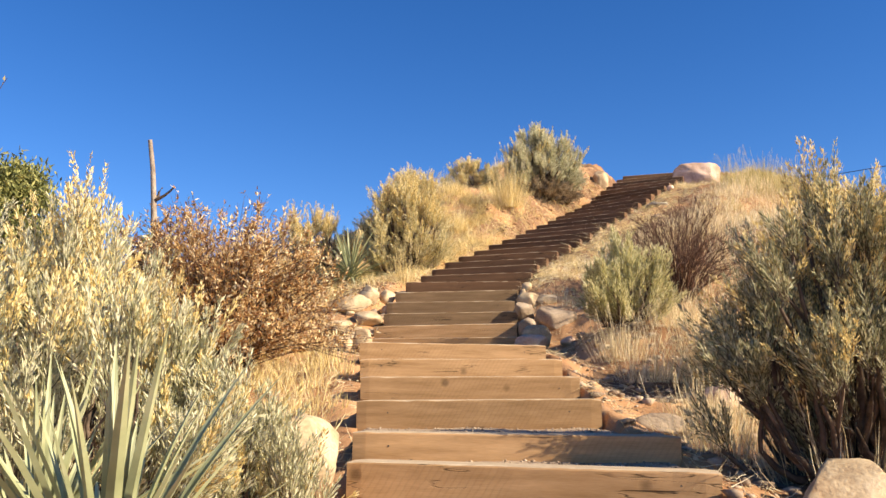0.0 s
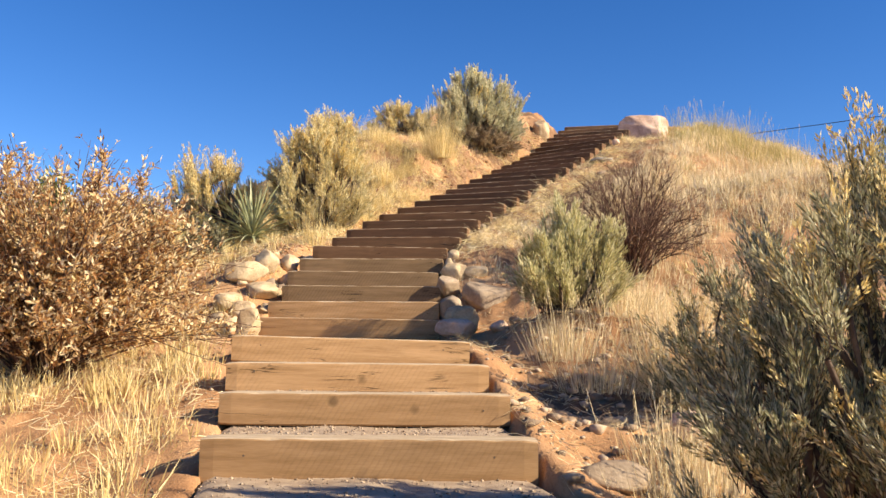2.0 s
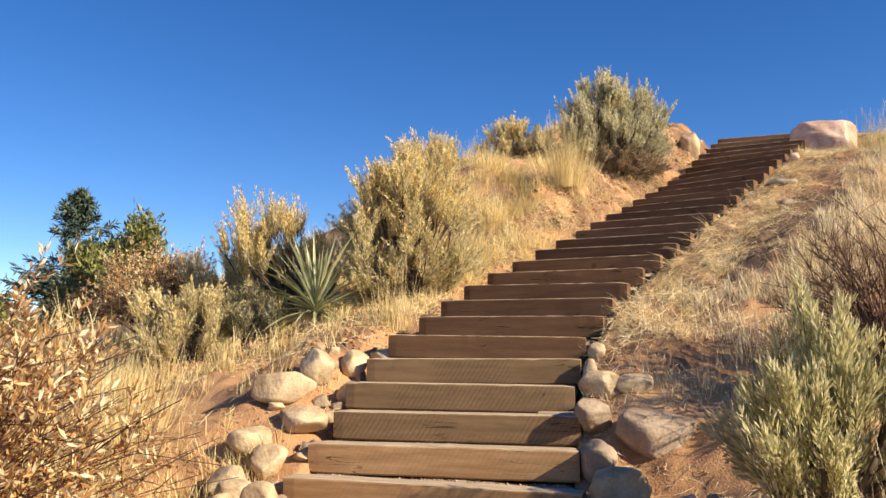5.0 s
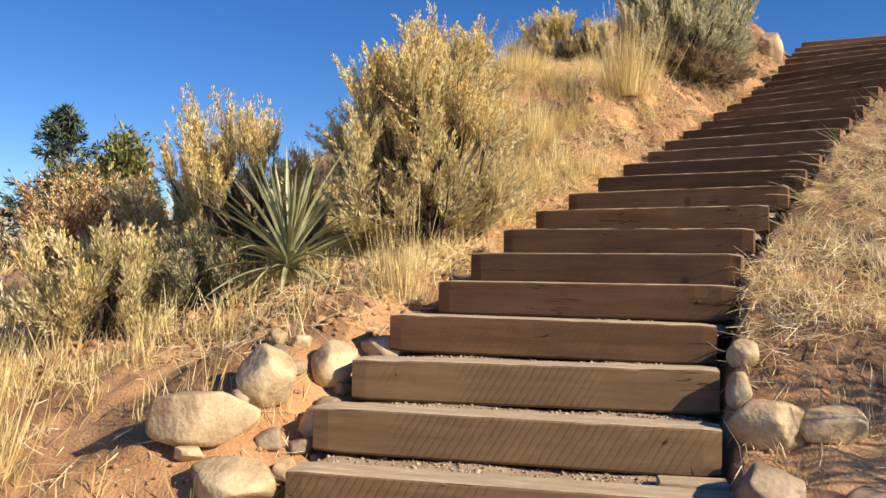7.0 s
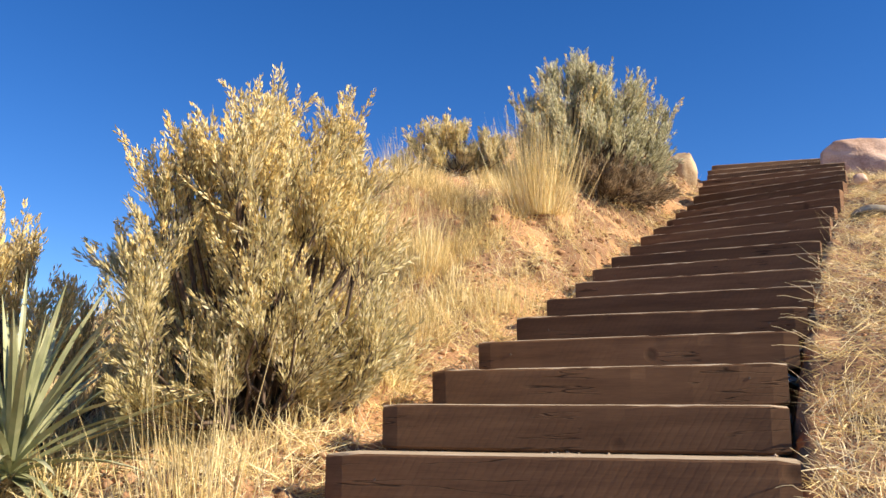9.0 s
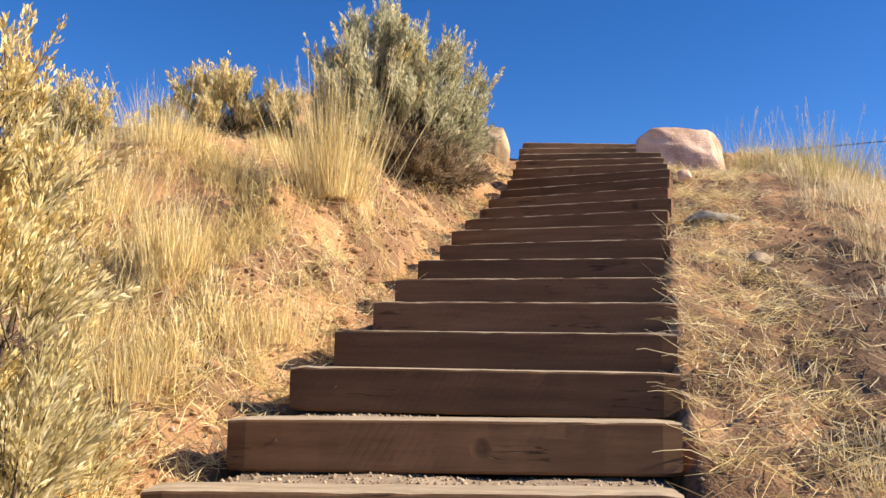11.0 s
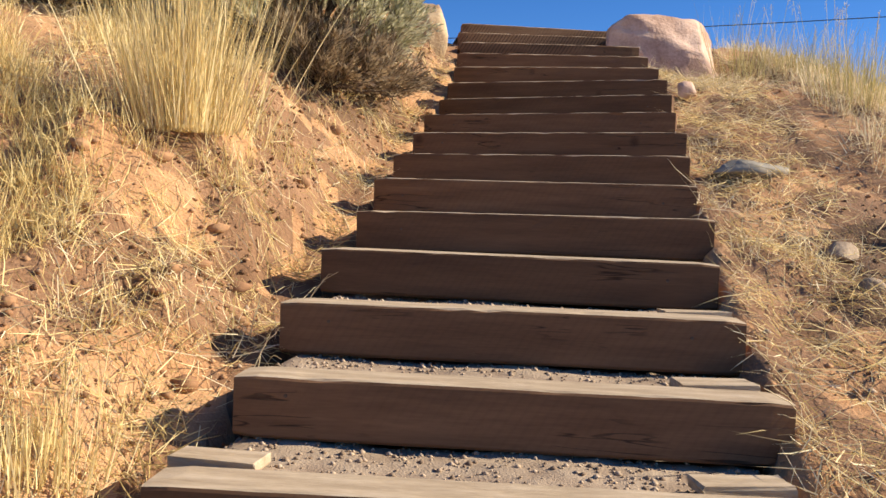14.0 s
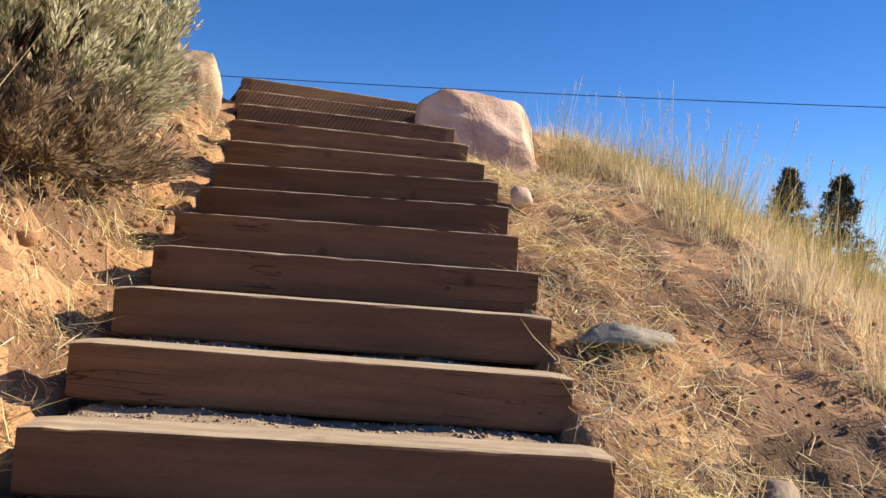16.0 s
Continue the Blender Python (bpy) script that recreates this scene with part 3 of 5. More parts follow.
# ---- rocks ----
def rock_mesh(sx, sy, sz, material, seed, facets=0.0, sub=4, boxy=0.0):
    """A boulder: a rounded body with broad flats, dents and fine roughness; it stands on its underside."""
    bm = bmesh.new()
    bmesh.ops.create_icosphere(bm, subdivisions=sub, radius=1.0)
    rng = random.Random(seed)
    off = Vector((rng.random() * 50, rng.random() * 50, rng.random() * 50))
    cuts = [(Vector((rng.gauss(0, 1), rng.gauss(0, 1), rng.gauss(0, 0.8))).normalized(), 0.60 + 0.28 * rng.random()) for _ in range(11)]
    for v in bm.verts:
        p = v.co.copy()
        if boxy:
            p = Vector([math.copysign(abs(c) ** (1 - boxy), c) for c in p])
        for nrm, lim in cuts:
            over = p.dot(nrm) - lim
            if over > 0:
                p -= nrm * over * min(0.97, 0.74 + facets)
        q = 1 + 0.05 * noise.noise(p * 1.3 + off) + 0.045 * noise.noise(p * 3.5 + off) + (0.012 + 0.03 * facets) * noise.noise(p * 9 + off)
        p *= q
        v.co = (p.x * sx, p.y * sy, p.z * sz)
    me = bpy.data.meshes.new("rock")
    bm.to_mesh(me)
    bm.free()
    me.materials.append(material)
    me.polygons.foreach_set("use_smooth", np.ones(len(me.polygons), bool))
    return me


def rock(x, y, size, material, seed, label, turn=0.0, sink=0.25, facets=0.08, z=None, name="rock", group="rocks beside the steps", boxy=0.24):
    sx, sy, sz = (s / 2 for s in size)
    ob = new(name, rock_mesh(sx, sy, sz, material, seed, facets, 5 if max(size) > 0.8 else (4 if max(size) > 0.25 else 3), boxy))
    base = gz(x, y) if z is None else z
    ob.matrix_world = pose(x, y, base + sz * (1 - 2 * sink), 0, 0, turn)
    return tagged(ob, label, "boulder" if max(size) > 0.45 else "rock", group)

rock(5.2, 22.6, (1.26, 1.0, 0.86), M_ROCK3, 17, "large pink sandstone boulder at the top of the steps", -28, 0.06, 0.35, boxy=0.5, z=6.76, name="boulder", group="boulders at the top")
rock(2.72, 22.95, (0.5, 0.5, 0.66), M_ROCK, 5, "cream and tan rounded boulder under a sagebrush", 10, 0.12, 0.1, z=7.0, name="boulder", group="boulders at the top")
rock(0.46, 4.74, (0.64, 0.52, 0.56), M_ROCK, 8, "smooth cream boulder at the end of a timber", 30, 0.15, name="boulder")
rock(3.18, 4.75, (0.60, 0.42, 0.36), M_ROCK, 71, "flat pale tan boulder under a large sagebrush", 10, 0.28, 0.2, name="boulder", boxy=0.36)
rock(2.5, 6.8, (0.42, 0.3, 0.22), M_ROCK2, 12, "pale grey stone among gravel", 0, 0.3)
rock(3.1, 7.6, (0.34, 0.26, 0.2), M_ROCK3, 13, "reddish stone among gravel", 20, 0.3)
# cobbles heaped along the ends of the steps, uphill to the left
rock(-0.5, 10.05, (0.27, 0.24, 0.34), M_ROCK, 20, "upright cream cobble at the foot of the steps", 10, 0.15)
rock(-0.82, 10.2, (0.19, 0.19, 0.2), M_ROCK, 21, "small round cream cobble", 0, 0.2)
rock(-0.88, 11.9, (0.30, 0.27, 0.30), M_ROCK, 22, "round tan boulder in a heap of cobbles", 0, 0.05, name="boulder")
rock(-1.03, 11.6, (0.50, 0.30, 0.27), M_ROCK, 23, "long cream boulder in a heap of cobbles", 15, 0.1, name="boulder")
rock(-0.77, 11.38, (0.40, 0.28, 0.22), M_ROCK, 24, "white-topped cobble in a heap of cobbles", -10, 0.1)
rock(-1.05, 11.1, (0.3, 0.26, 0.26), M_ROCK, 25, "tan cobble in a heap of cobbles", 0, 0.2)
rock(-0.84, 10.95, (0.28, 0.22, 0.24), M_ROCK, 26, "tan cobble in a heap of cobbles", 40, 0.2)
rock(-0.56, 12.72, (0.28, 0.22, 0.18), M_ROCK, 27, "cream cobble beside a step's end", 0, 0.1)
rock(-0.72, 12.35, (0.30, 0.24, 0.26), M_ROCK, 28, "grey-tan cobble leaning on the bank", 60, 0.15)
rock(-0.66, 11.98, (0.2, 0.18, 0.17), M_ROCK, 29, "tan cobble beside a step's end", 0, 0.15)
rock(-0.86, 10.62, (0.24, 0.2, 0.2), M_ROCK, 33, "tan cobble beside a step's end", 20, 0.15)
rock(-0.84, 10.45, (0.3, 0.22, 0.22), M_ROCK, 34, "cream cobble beside a step's end", 70, 0.15)
rock(-1.02, 10.75, (0.32, 0.26, 0.24), M_ROCK, 35, "pale cobble in a heap of cobbles", 0, 0.2)
_rr = random.Random(4)
for i in range(26):
    rock(-0.58 - 0.45 * _rr.random() ** 1.3, 10.5 + 1.9 * _rr.random(), (0.09 + 0.09 * _rr.random(), 0.08 + 0.06 * _rr.random(), 0.07 + 0.04 * _rr.random()),
         _rr.choice((M_ROCK, M_ROCK, M_ROCK2, M_ROCK2)), 60 + i, "small rounded cobble filling gaps in the heap", 360 * _rr.random(), 0.12, 0.2, group="small cobbles in the heap")
# rocks along the other ends
rock(1.47, 10.72, (0.38, 0.32, 0.34), M_ROCK, 40, "cream and brown cobble at the end of a step", 0, 0.2)
rock(1.44, 10.36, (0.40, 0.28, 0.22), M_ROCK3, 41, "reddish-brown cobble half in shade", 15, 0.25)
rock(1.32, 11.05, (0.27, 0.46, 0.28), M_ROCK2, 42, "long grey-brown boulder along the step ends", 14, 0.2, name="boulder", boxy=0.3)
rock(1.28, 11.52, (0.25, 0.48, 0.30), M_ROCK2, 44, "long grey-brown boulder along the step ends", -6, 0.15, name="boulder", boxy=0.3)
rock(1.70, 11.45, (0.44, 0.60, 0.36), M_ROCK2, 43, "large grey boulder in dappled twig shade", -24, 0.4, 0.2, name="boulder", boxy=0.3)
rock(1.31, 11.92, (0.34, 0.25, 0.22), M_ROCK, 49, "pale cream cobble along the step ends", -12, 0.15)
rock(1.55, 11.95, (0.30, 0.24, 0.20), M_ROCK, 45, "tan cobble half buried in straw", 20, 0.25)
rock(1.24, 12.17, (0.13, 0.15, 0.17), M_ROCK, 46, "small cream cobble along the step ends", 0, 0.2)
rock(1.27, 12.42, (0.15, 0.13, 0.14), M_ROCK, 47, "small cream cobble along the step ends", 0, 0.25)
rock(1.85, 10.7, (0.2, 0.16, 0.14), M_ROCK3, 48, "small reddish cobble on the gravel", 0, 0.2)
rock(2.02, 10.55, (0.16, 0.12, 0.10), M_ROCK2, 54, "small grey cobble on the gravel", 30, 0.2)
rock(2.65, 8.03, (0.16, 0.11, 0.10), M_ROCK, 55, "small white stone on bare gravel", 0, 0.2)
rock(3.70, 18.75, (0.46, 0.30, 0.15), M_SLAB, 50, "flat mossy grey slab in dry straw", -16, 0.25, 0.3, boxy=0.45)
rock(3.62, 17.85, (0.2, 0.16, 0.12), M_ROCK2, 51, "grey stone in trampled soil", 0, 0.3)
rock(3.5, 17.5, (0.13, 0.11, 0.09), M_ROCK2, 52, "small grey stone in trampled soil", 0, 0.3)
rock(4.2, 20.38, (0.2, 0.14, 0.16), M_ROCK3, 53, "small pinkish stone against a step's end", 0, 0.2)


def stone_field(name, label, count, box, lo, hi, seed, material, keep=None):
    rng = np.random.RandomState(seed)
    x, y = box[0] + (box[2] - box[0]) * rng.rand(count), box[1] + (box[3] - box[1]) * rng.rand(count)
    u, d, h = along(x, y)
    ok = np.abs(d) > 0.93
    if keep:
        ok &= keep(x, y, u - FIRST + 1, d)
    x, y = x[ok], y[ok]
    s = lo + (hi - lo) * rng.rand(len(x)) ** 4
    at = np.stack([x, y, ground(x, y) + s * 0.15], 1)
    v, f = pebbles(at, s, rng, STONE_SHAPES if hi > 0.06 else [OCTA])
    tagged(new(name, mesh_from(name, v, f, material)), label, "stones", kind="stuff")


stone_field("scattered_stones", "loose tan stones and chips on bare ground", 2600, (1.9, 4.4, 4.6, 10.4), 0.008, 0.07, 1, M_PEBBLE)
stone_field("edge_gravel", "gravel and soil crumbs spilt along the step ends", 16000, (-1.2, 4.6, 5.2, 23.5), 0.004, 0.022, 9, M_PEBBLE, lambda x, y, n, d: (np.abs(d) < 1.3) & (n > 0.8))
stone_field("soil_clods", "dark crumbs of trampled soil and bark", 5000, (2.2, 14.5, 6.0, 20.5), 0.004, 0.020, 5, M_HUMUS_SHADE, lambda x, y, n, d: (d > 1.25) & (d < 2.9) & (n > 15.5) & (n < 24.5))
stone_field("soil_clods", "crumbled lumps of reddish soil on the cut bank", 9000, (-0.8, 15.5, 3.2, 23.0), 0.005, 0.026, 6, M_CLOD, lambda x, y, n, d: (d < -0.95) & (d > -1.9) & (n > 18))
stone_field("soil_clods", "brown crumbs of soil fallen from the bank", 16000, (-0.2, 16.5, 3.4, 22.5), 0.005, 0.028, 15, M_BROWN_SOIL, lambda x, y, n, d: (d < -1.0) & (d > -1.6) & (n > 19.5) & (waves(x, y, 0.8, 45) > -0.2))
stone_field("bank_lumps", "broken angular lumps of reddish soil on the cut bank", 2600, (-1.2, 13.5, 3.4, 23.0), 0.015, 0.075, 16, M_CLOD, lambda x, y, n, d: (d < -1.05) & (d > -2.3) & (n > 15) & (waves(x, y, 0.7, 47) > -0.1))
stone_field("soil_clods", "dark reddish crumbs under the shrubs", 3500, (-3.2, 12.6, -0.4, 15.0), 0.006, 0.05, 8, M_CLOD)
stone_field("soil_clods", "reddish clods of crumbled soil on the bank", 7000, (-1.6, 10.5, 5.5, 24.0), 0.005, 0.026, 2, M_CLOD)


# ---- dry grass and straw ----
def grass_field(name, label, count, lo, hi, box, seed, material, keep, wide=(0.0025, 0.005), lean=0.27, clump=0.6, category="dry grass"):
    """Bunch grass over a stretch of the ground: blades gathered in tufts."""
    rng = np.random.RandomState(seed)
    tufts = max(1, count // 26)
    tx, ty = box[0] + (box[2] - box[0]) * rng.rand(tufts), box[1] + (box[3] - box[1]) * rng.rand(tufts)
    u, d, h = along(tx, ty)
    ok = keep(tx, ty, u - FIRST + 1, d) > rng.rand(tufts)
    tx, ty = tx[ok], ty[ok]
    size = 0.5 + 0.9 * rng.rand(len(tx)) ** 1.5
    k = 26
    sp = 0.035 + 0.05 * rng.rand(len(tx))
    x = np.repeat(tx, k) + rng.normal(size=len(tx) * k) * np.repeat(sp, k) * clump * 2
    y = np.repeat(ty, k) + rng.normal(size=len(tx) * k) * np.repeat(sp, k) * clump * 2
    ln = (lo + (hi - lo) * rng.rand(len(x))) * np.repeat(size, k)
    u, d, h = along(x, y)
    ok = (np.abs(d) > 0.97) | (u < FIRST - 0.5)
    x, y, ln = x[ok], y[ok], ln[ok]
    base = np.stack([x, y, ground(x, y) - 0.01], 1)
    cx, cy = np.repeat(tx, k)[ok], np.repeat(ty, k)[ok]
    out = np.stack([x - cx, y - cy, 0 * x], 1)
    way = unit(np.array([0, 0, 1.0]) + out * lean * 9 + rng.normal(size=(len(x), 3)) * lean * 0.6)
    way[:, 2] = np.abs(way[:, 2])
    w = wide[0] + (wide[1] - wide[0]) * rng.rand(len(x))
    v, f = blades(base, way, ln, w, rng.normal(0, 0.35, len(x)), rng)
    tagged(new(name, mesh_from(name, v, f, material)), label, category, kind="stuff")


def straw_litter(name, count, box, seed, keep, material=None):
    """Broken stalks lying on the ground."""
    rng = np.random.RandomState(seed)
    x, y = box[0] + (box[2] - box[0]) * rng.rand(count), box[1] + (box[3] - box[1]) * rng.rand(count)
    u, d, h = along(x, y)
    ok = (keep(x, y, u - FIRST + 1, d) > rng.rand(count)) & (np.abs(d) > 0.9)
    x, y = x[ok], y[ok]
    a = rng.rand(len(x)) * 6.283
    e = 0.03
    gx, gy = (ground(x + e, y) - ground(x - e, y)) / (2 * e), (ground(x, y + e) - ground(x, y - e)) / (2 * e)
    way = np.stack([np.cos(a), np.sin(a), gx * np.cos(a) + gy * np.sin(a) + np.abs(rng.normal(0, 0.22, len(x)))], 1)
    base = np.stack([x, y, ground(x, y) + 0.006 + 0.05 * rng.rand(len(x)) ** 2], 1)
    v, f = blades(base, unit(way), 0.05 + 0.20 * rng.rand(len(x)) ** 1.5, 0.0021 + 0.0026 * rng.rand(len(x)), rng.normal(0, 0.45, len(x)), rng)
    tagged(new(name, mesh_from(name, v, f, material or M_STRAW2)), "broken straw stalks lying over dry soil", "straw", kind="stuff")


def patchy(x, y, size, seed, lo=-0.3, hi=0.5):
    return smooth(lo, hi, waves(x, y, size, seed))


# the bank left of the upper flight: thick pale bunch grass above, thin by the steps
grass_field("bank_grass", "low straw-yellow bunch grass on the bank", 165000, 0.05, 0.22, (-3.0, 13.6, 1.9, 21.5), 11, M_STRAW,
            lambda x, y, n, d: smooth(-1.0, -1.7, d) * (0.10 + 0.9 * patchy(x, y, 1.3, 21, -0.25, 0.4)) * smooth(13.0, 15.5, n) * (1 - 0.85 * smooth(19.5, 21, n) * smooth(-2.0, -1.5, d)), wide=(0.003, 0.006), lean=0.42, clump=0.45)
grass_field("ridge_grass", "tall pale dry grass along the ridge", 26000, 0.18, 0.42, (-6.5, 16.0, 0.8, 23.0), 12, M_STRAW,
            lambda x, y, n, d: smooth(-2.5, -3.4, d) * 0.8 * patchy(x, y, 2.0, 22, -0.1, 0.4), wide=(0.004, 0.008))
grass_field("foot_grass", "sprawling pale straw tangled along the foot of the bank", 75000, 0.05, 0.20, (-1.8, 12.0, 3.4, 22.5), 41, M_STRAW,
            lambda x, y, n, d: (d < -0.99) * (1 - smooth(1.7, 2.3, -d)) * (0.05 + 0.9 * patchy(x, y, 0.8, 42, -0.1, 0.45)) * smooth(12.5, 14, n) * (1 - 0.7 * smooth(20.5, 22, n)), wide=(0.003, 0.006), lean=0.9, clump=0.5)
# right of the upper flight
grass_field("slope_grass", "thick pale dry grass over the slope's crest", 120000, 0.08, 0.26, (1.8, 12.6, 8.5, 24.0), 13, M_STRAW2,
            lambda x, y, n, d: smooth(2.0, 2.6, d) * (0.55 + 0.45 * patchy(x, y, 1.9, 23)), wide=(0.004, 0.008), clump=0.5)
grass_field("edge_grass", "short dry grass along the step ends", 50000, 0.04, 0.15, (0.9, 11.5, 5.2, 22.5), 14, M_STRAW2,
            lambda x, y, n, d: (d > 1.04) * 0.6 * (1 - smooth(1.2, 1.9, d)) * patchy(x, y, 0.8, 24, -0.1, 0.5) * (1 - 0.7 * smooth(14, 15, n) * (1 - smooth(19, 20, n)) * (d < 1.25)), wide=(0.003, 0.006), lean=0.5)
grass_field("side_grass", "short pale grass beside the middle steps", 46000, 0.04, 0.15, (1.0, 10.8, 5.5, 18.0), 19, M_STRAW2,
            lambda x, y, n, d: (d > 1.06) * (1 - smooth(2.6, 3.4, d)) * smooth(9.5, 11, n) * (1 - smooth(16, 18, n)) * (0.1 + 0.9 * patchy(x, y, 0.9, 29, -0.1, 0.5)), wide=(0.003, 0.006))
grass_field("crest_grass", "greenish tall grass on the crest", 24000, 0.14, 0.34, (5.0, 17.5, 11.0, 26.0), 15, M_GREEN_GRASS,
            lambda x, y, n, d: smooth(2.6, 3.8, d) * 0.7 * patchy(x, y, 1.3, 25, -0.2, 0.5), wide=(0.004, 0.008), category="grass")
# lower flight
grass_field("lower_left_grass", "dry grass left of the lower steps", 58000, 0.10, 0.30, (-5.5, 3.0, 0.2, 14.5), 16, M_STRAW,
            lambda x, y, n, d: smooth(-1.02, -1.3, d) * (1 - 0.75 * smooth(8, 9, n) * (1 - smooth(13, 14, n)) * smooth(-2.4, -1.9, d)) * (0.2 + 0.8 * patchy(x, y, 1.5, 26)), wide=(0.003, 0.007))
grass_field("lower_right_grass", "bleached dry grass under the shrubs", 64000, 0.08, 0.30, (1.9, 4.0, 7.5, 14.5), 17, M_STRAW2,
            lambda x, y, n, d: smooth(1.7, 2.3, d) * smooth(3.5, 9.5, y + 0.9 * d) * (0.12 + 0.88 * patchy(x, y, 1.2, 27, -0.1, 0.5)), wide=(0.003, 0.007))
grass_field("far_grass", "pale grass on the open land", 26000, 0.3, 0.8, (-24, 2, 26, 46), 18, M_STRAW,
            lambda x, y, n, d: (np.abs(d) > 5.5) * patchy(x, y, 5, 28), wide=(0.01, 0.025), clump=1.6)
straw_litter("straw_litter", 60000, (-2.2, 12.5, 6.0, 23.0), 31, lambda x, y, n, d: (0.15 + 0.85 * patchy(x, y, 0.7, 31, -0.1, 0.4)) * (1 - 0.55 * smooth(1.3, 1.7, d) * (1 - smooth(2.2, 2.6, d)) * smooth(16, 17.5, n) * (1 - smooth(23, 24.5, n))))
straw_litter("straw_litter", 60000, (-2.0, 13.0, 3.2, 23.0), 33, lambda x, y, n, d: (d < -0.9) * (d > -2.6) * (0.1 + 0.9 * patchy(x, y, 0.6, 35, -0.05, 0.4)) * (1 - 0.6 * smooth(21, 23, n)), M_STRAW)
straw_litter("straw_litter", 80000, (0.9, 11.5, 6.0, 23.0), 34, lambda x, y, n, d: (d > 0.95) * (1 - smooth(1.5, 1.9, d)) * smooth(11, 12.5, n) * (0.3 + 0.7 * patchy(x, y, 0.5, 36, -0.2, 0.3)), M_STRAW)
straw_litter("straw_litter", 70000, (-0.6, 14.0, 3.4, 22.5), 37, lambda x, y, n, d: (d < -0.92) * (1 - smooth(1.25, 1.75, -d)) * (0.1 + 0.9 * patchy(x, y, 0.6, 38, -0.1, 0.4)) * (1 - 0.5 * smooth(22, 24, n)), M_STRAW)
straw_litter("straw_litter", 30000, (-3.5, 4.5, 5.0, 13.0), 32, lambda x, y, n, d: patchy(x, y, 0.8, 32))


# ---- shrubs ----
def shrub(name, label, category, x, y, size, seed, leaf_mat, tufts=50, plumes=9, leaves=80, plume=(0.34, 0.05), leaf=(0.026, 0.0065), upright=0.7, fan=0.26,
          tip_mat=None, tips=0.4, low=0.08, lean=(0, 0), z=None, inner=0.3, wood=1.0, group="shrubs", tip_label="ochre dry seed heads"):
    """A many-stemmed shrub: twisted limbs fan out to tufts of feathery plumes, some topped with dry seed spikes. size: width, depth, height."""
    rng = np.random.RandomState(seed)
    rx, ry, rz = size[0] / 2, size[1] / 2, size[2]
    ob = thing(name, label, category, x, y, gz(x, y) - 0.02 if z is None else z, group)
    th = np.arange(tufts) * 2.39996 + rng.normal(0, 0.35, tufts)
    cz = low + (1 - low) * np.clip((np.arange(tufts) + 0.5) / tufts + rng.normal(0, 0.06, tufts), 0, 1) ** 0.85
    rng.shuffle(cz)
    a0, a1 = rng.rand(2) * 6.283
    lump = 1 + 0.13 * np.sin(3 * th + a0) + 0.10 * np.sin(5 * th + a1 + 4 * cz)
    rr = np.sqrt(np.clip(1 - cz ** 2.6, 0.02, 1)) * lump * (0.82 + 0.26 * rng.rand(tufts))
    deep = np.where(rng.rand(tufts) < inner, 0.5 + 0.3 * rng.rand(tufts), 1.0)
    end = np.stack([np.cos(th) * rr * rx * deep + lean[0] * cz, np.sin(th) * rr * ry * deep + lean[1] * cz, cz * rz * (0.84 + 0.22 * rng.rand(tufts)) * (0.4 + 0.6 * deep)], 1)
    up = upright * np.clip(0.45 + cz, 0, 1)[:, None]
    axis = unit(unit(end * np.array([1, 1, 0.6]) + 1e-3) * (1 - up) + np.array([0, 0, 1.0]) * up + rng.normal(0, 0.08, (tufts, 3)))
    span = plume[0] * (0.75 + 0.5 * rng.rand(tufts))
    node = end - axis * span[:, None] * 0.9
    node[:, 2] = np.maximum(node[:, 2], 0.03)
    # limbs
    start = np.stack([np.cos(th) * 0.06, np.sin(th) * 0.06, 0 * th], 1)
    limb = curve_between(start, node, np.stack([rng.normal(0, 0.05, tufts), rng.normal(0, 0.05, tufts), -0.12 * rr * rz * 0.5], 1), 7)
    limb[:, 1:] += rng.normal(0, 0.016, limb[:, 1:].shape)
    limb[..., 2] = np.maximum(limb[..., 2], 0.0)
    rad = np.linspace(1, 0.35, 7)[None, :] * (0.010 + 0.009 * rng.rand(tufts))[:, None] * min(1.4, size[2]) * wood
    few = min(12, tufts)
    for i in range(few):
        v, f = tubes(limb[i:i + 1], rad[i:i + 1] * 1.4, 6)
        part_mesh("limb", mesh_from("limb", v, f, M_BARK, True), ob)
    v, f = tubes(limb[few:], rad[few:], 4)
    part_mesh("branchwork", mesh_from("branchwork", v, f, M_BARK, True), ob, "dark bare woody branches", "stuff")
    # plumes
    m = tufts * plumes
    ti = np.repeat(np.arange(tufts), plumes)
    s0 = node[ti] + rng.normal(0, 0.022, (m, 3))
    way = unit(axis[ti] + rng.normal(0, fan, (m, 3)))
    ln = span[ti] * (0.6 + 0.55 * rng.rand(m))
    v, f = tubes(np.stack([s0, s0 + way * ln[:, None] * 0.9], 1), np.array([1, 0.5])[None, :] * np.full((m, 1), 0.0026), 3)
    part_mesh("twig_growth", mesh_from("twig_growth", v, f, M_BARK), ob, kind="stuff")
    seeded = (rng.rand(m) < tips * smooth(0.25, 0.7, cz[ti])) if tip_mat else np.zeros(m, bool)

    def feather(index, t0, t1, count, wide, size2, part_name, material, text=""):
        k = np.repeat(index, count)
        t = t0 + (t1 - t0) * rng.rand(len(k)) ** 0.85
        shape = np.sin(np.pi * np.clip(0.14 + 0.82 * (t - t0) / (t1 - t0), 0, 1)) ** 0.8
        side = np.cross(way[k], rng.normal(size=(len(k), 3)))
        side = unit(side)
        base = s0[k] + way[k] * (t * ln[k])[:, None] + side * (wide * 0.5 * shape * rng.rand(len(k)))[:, None]
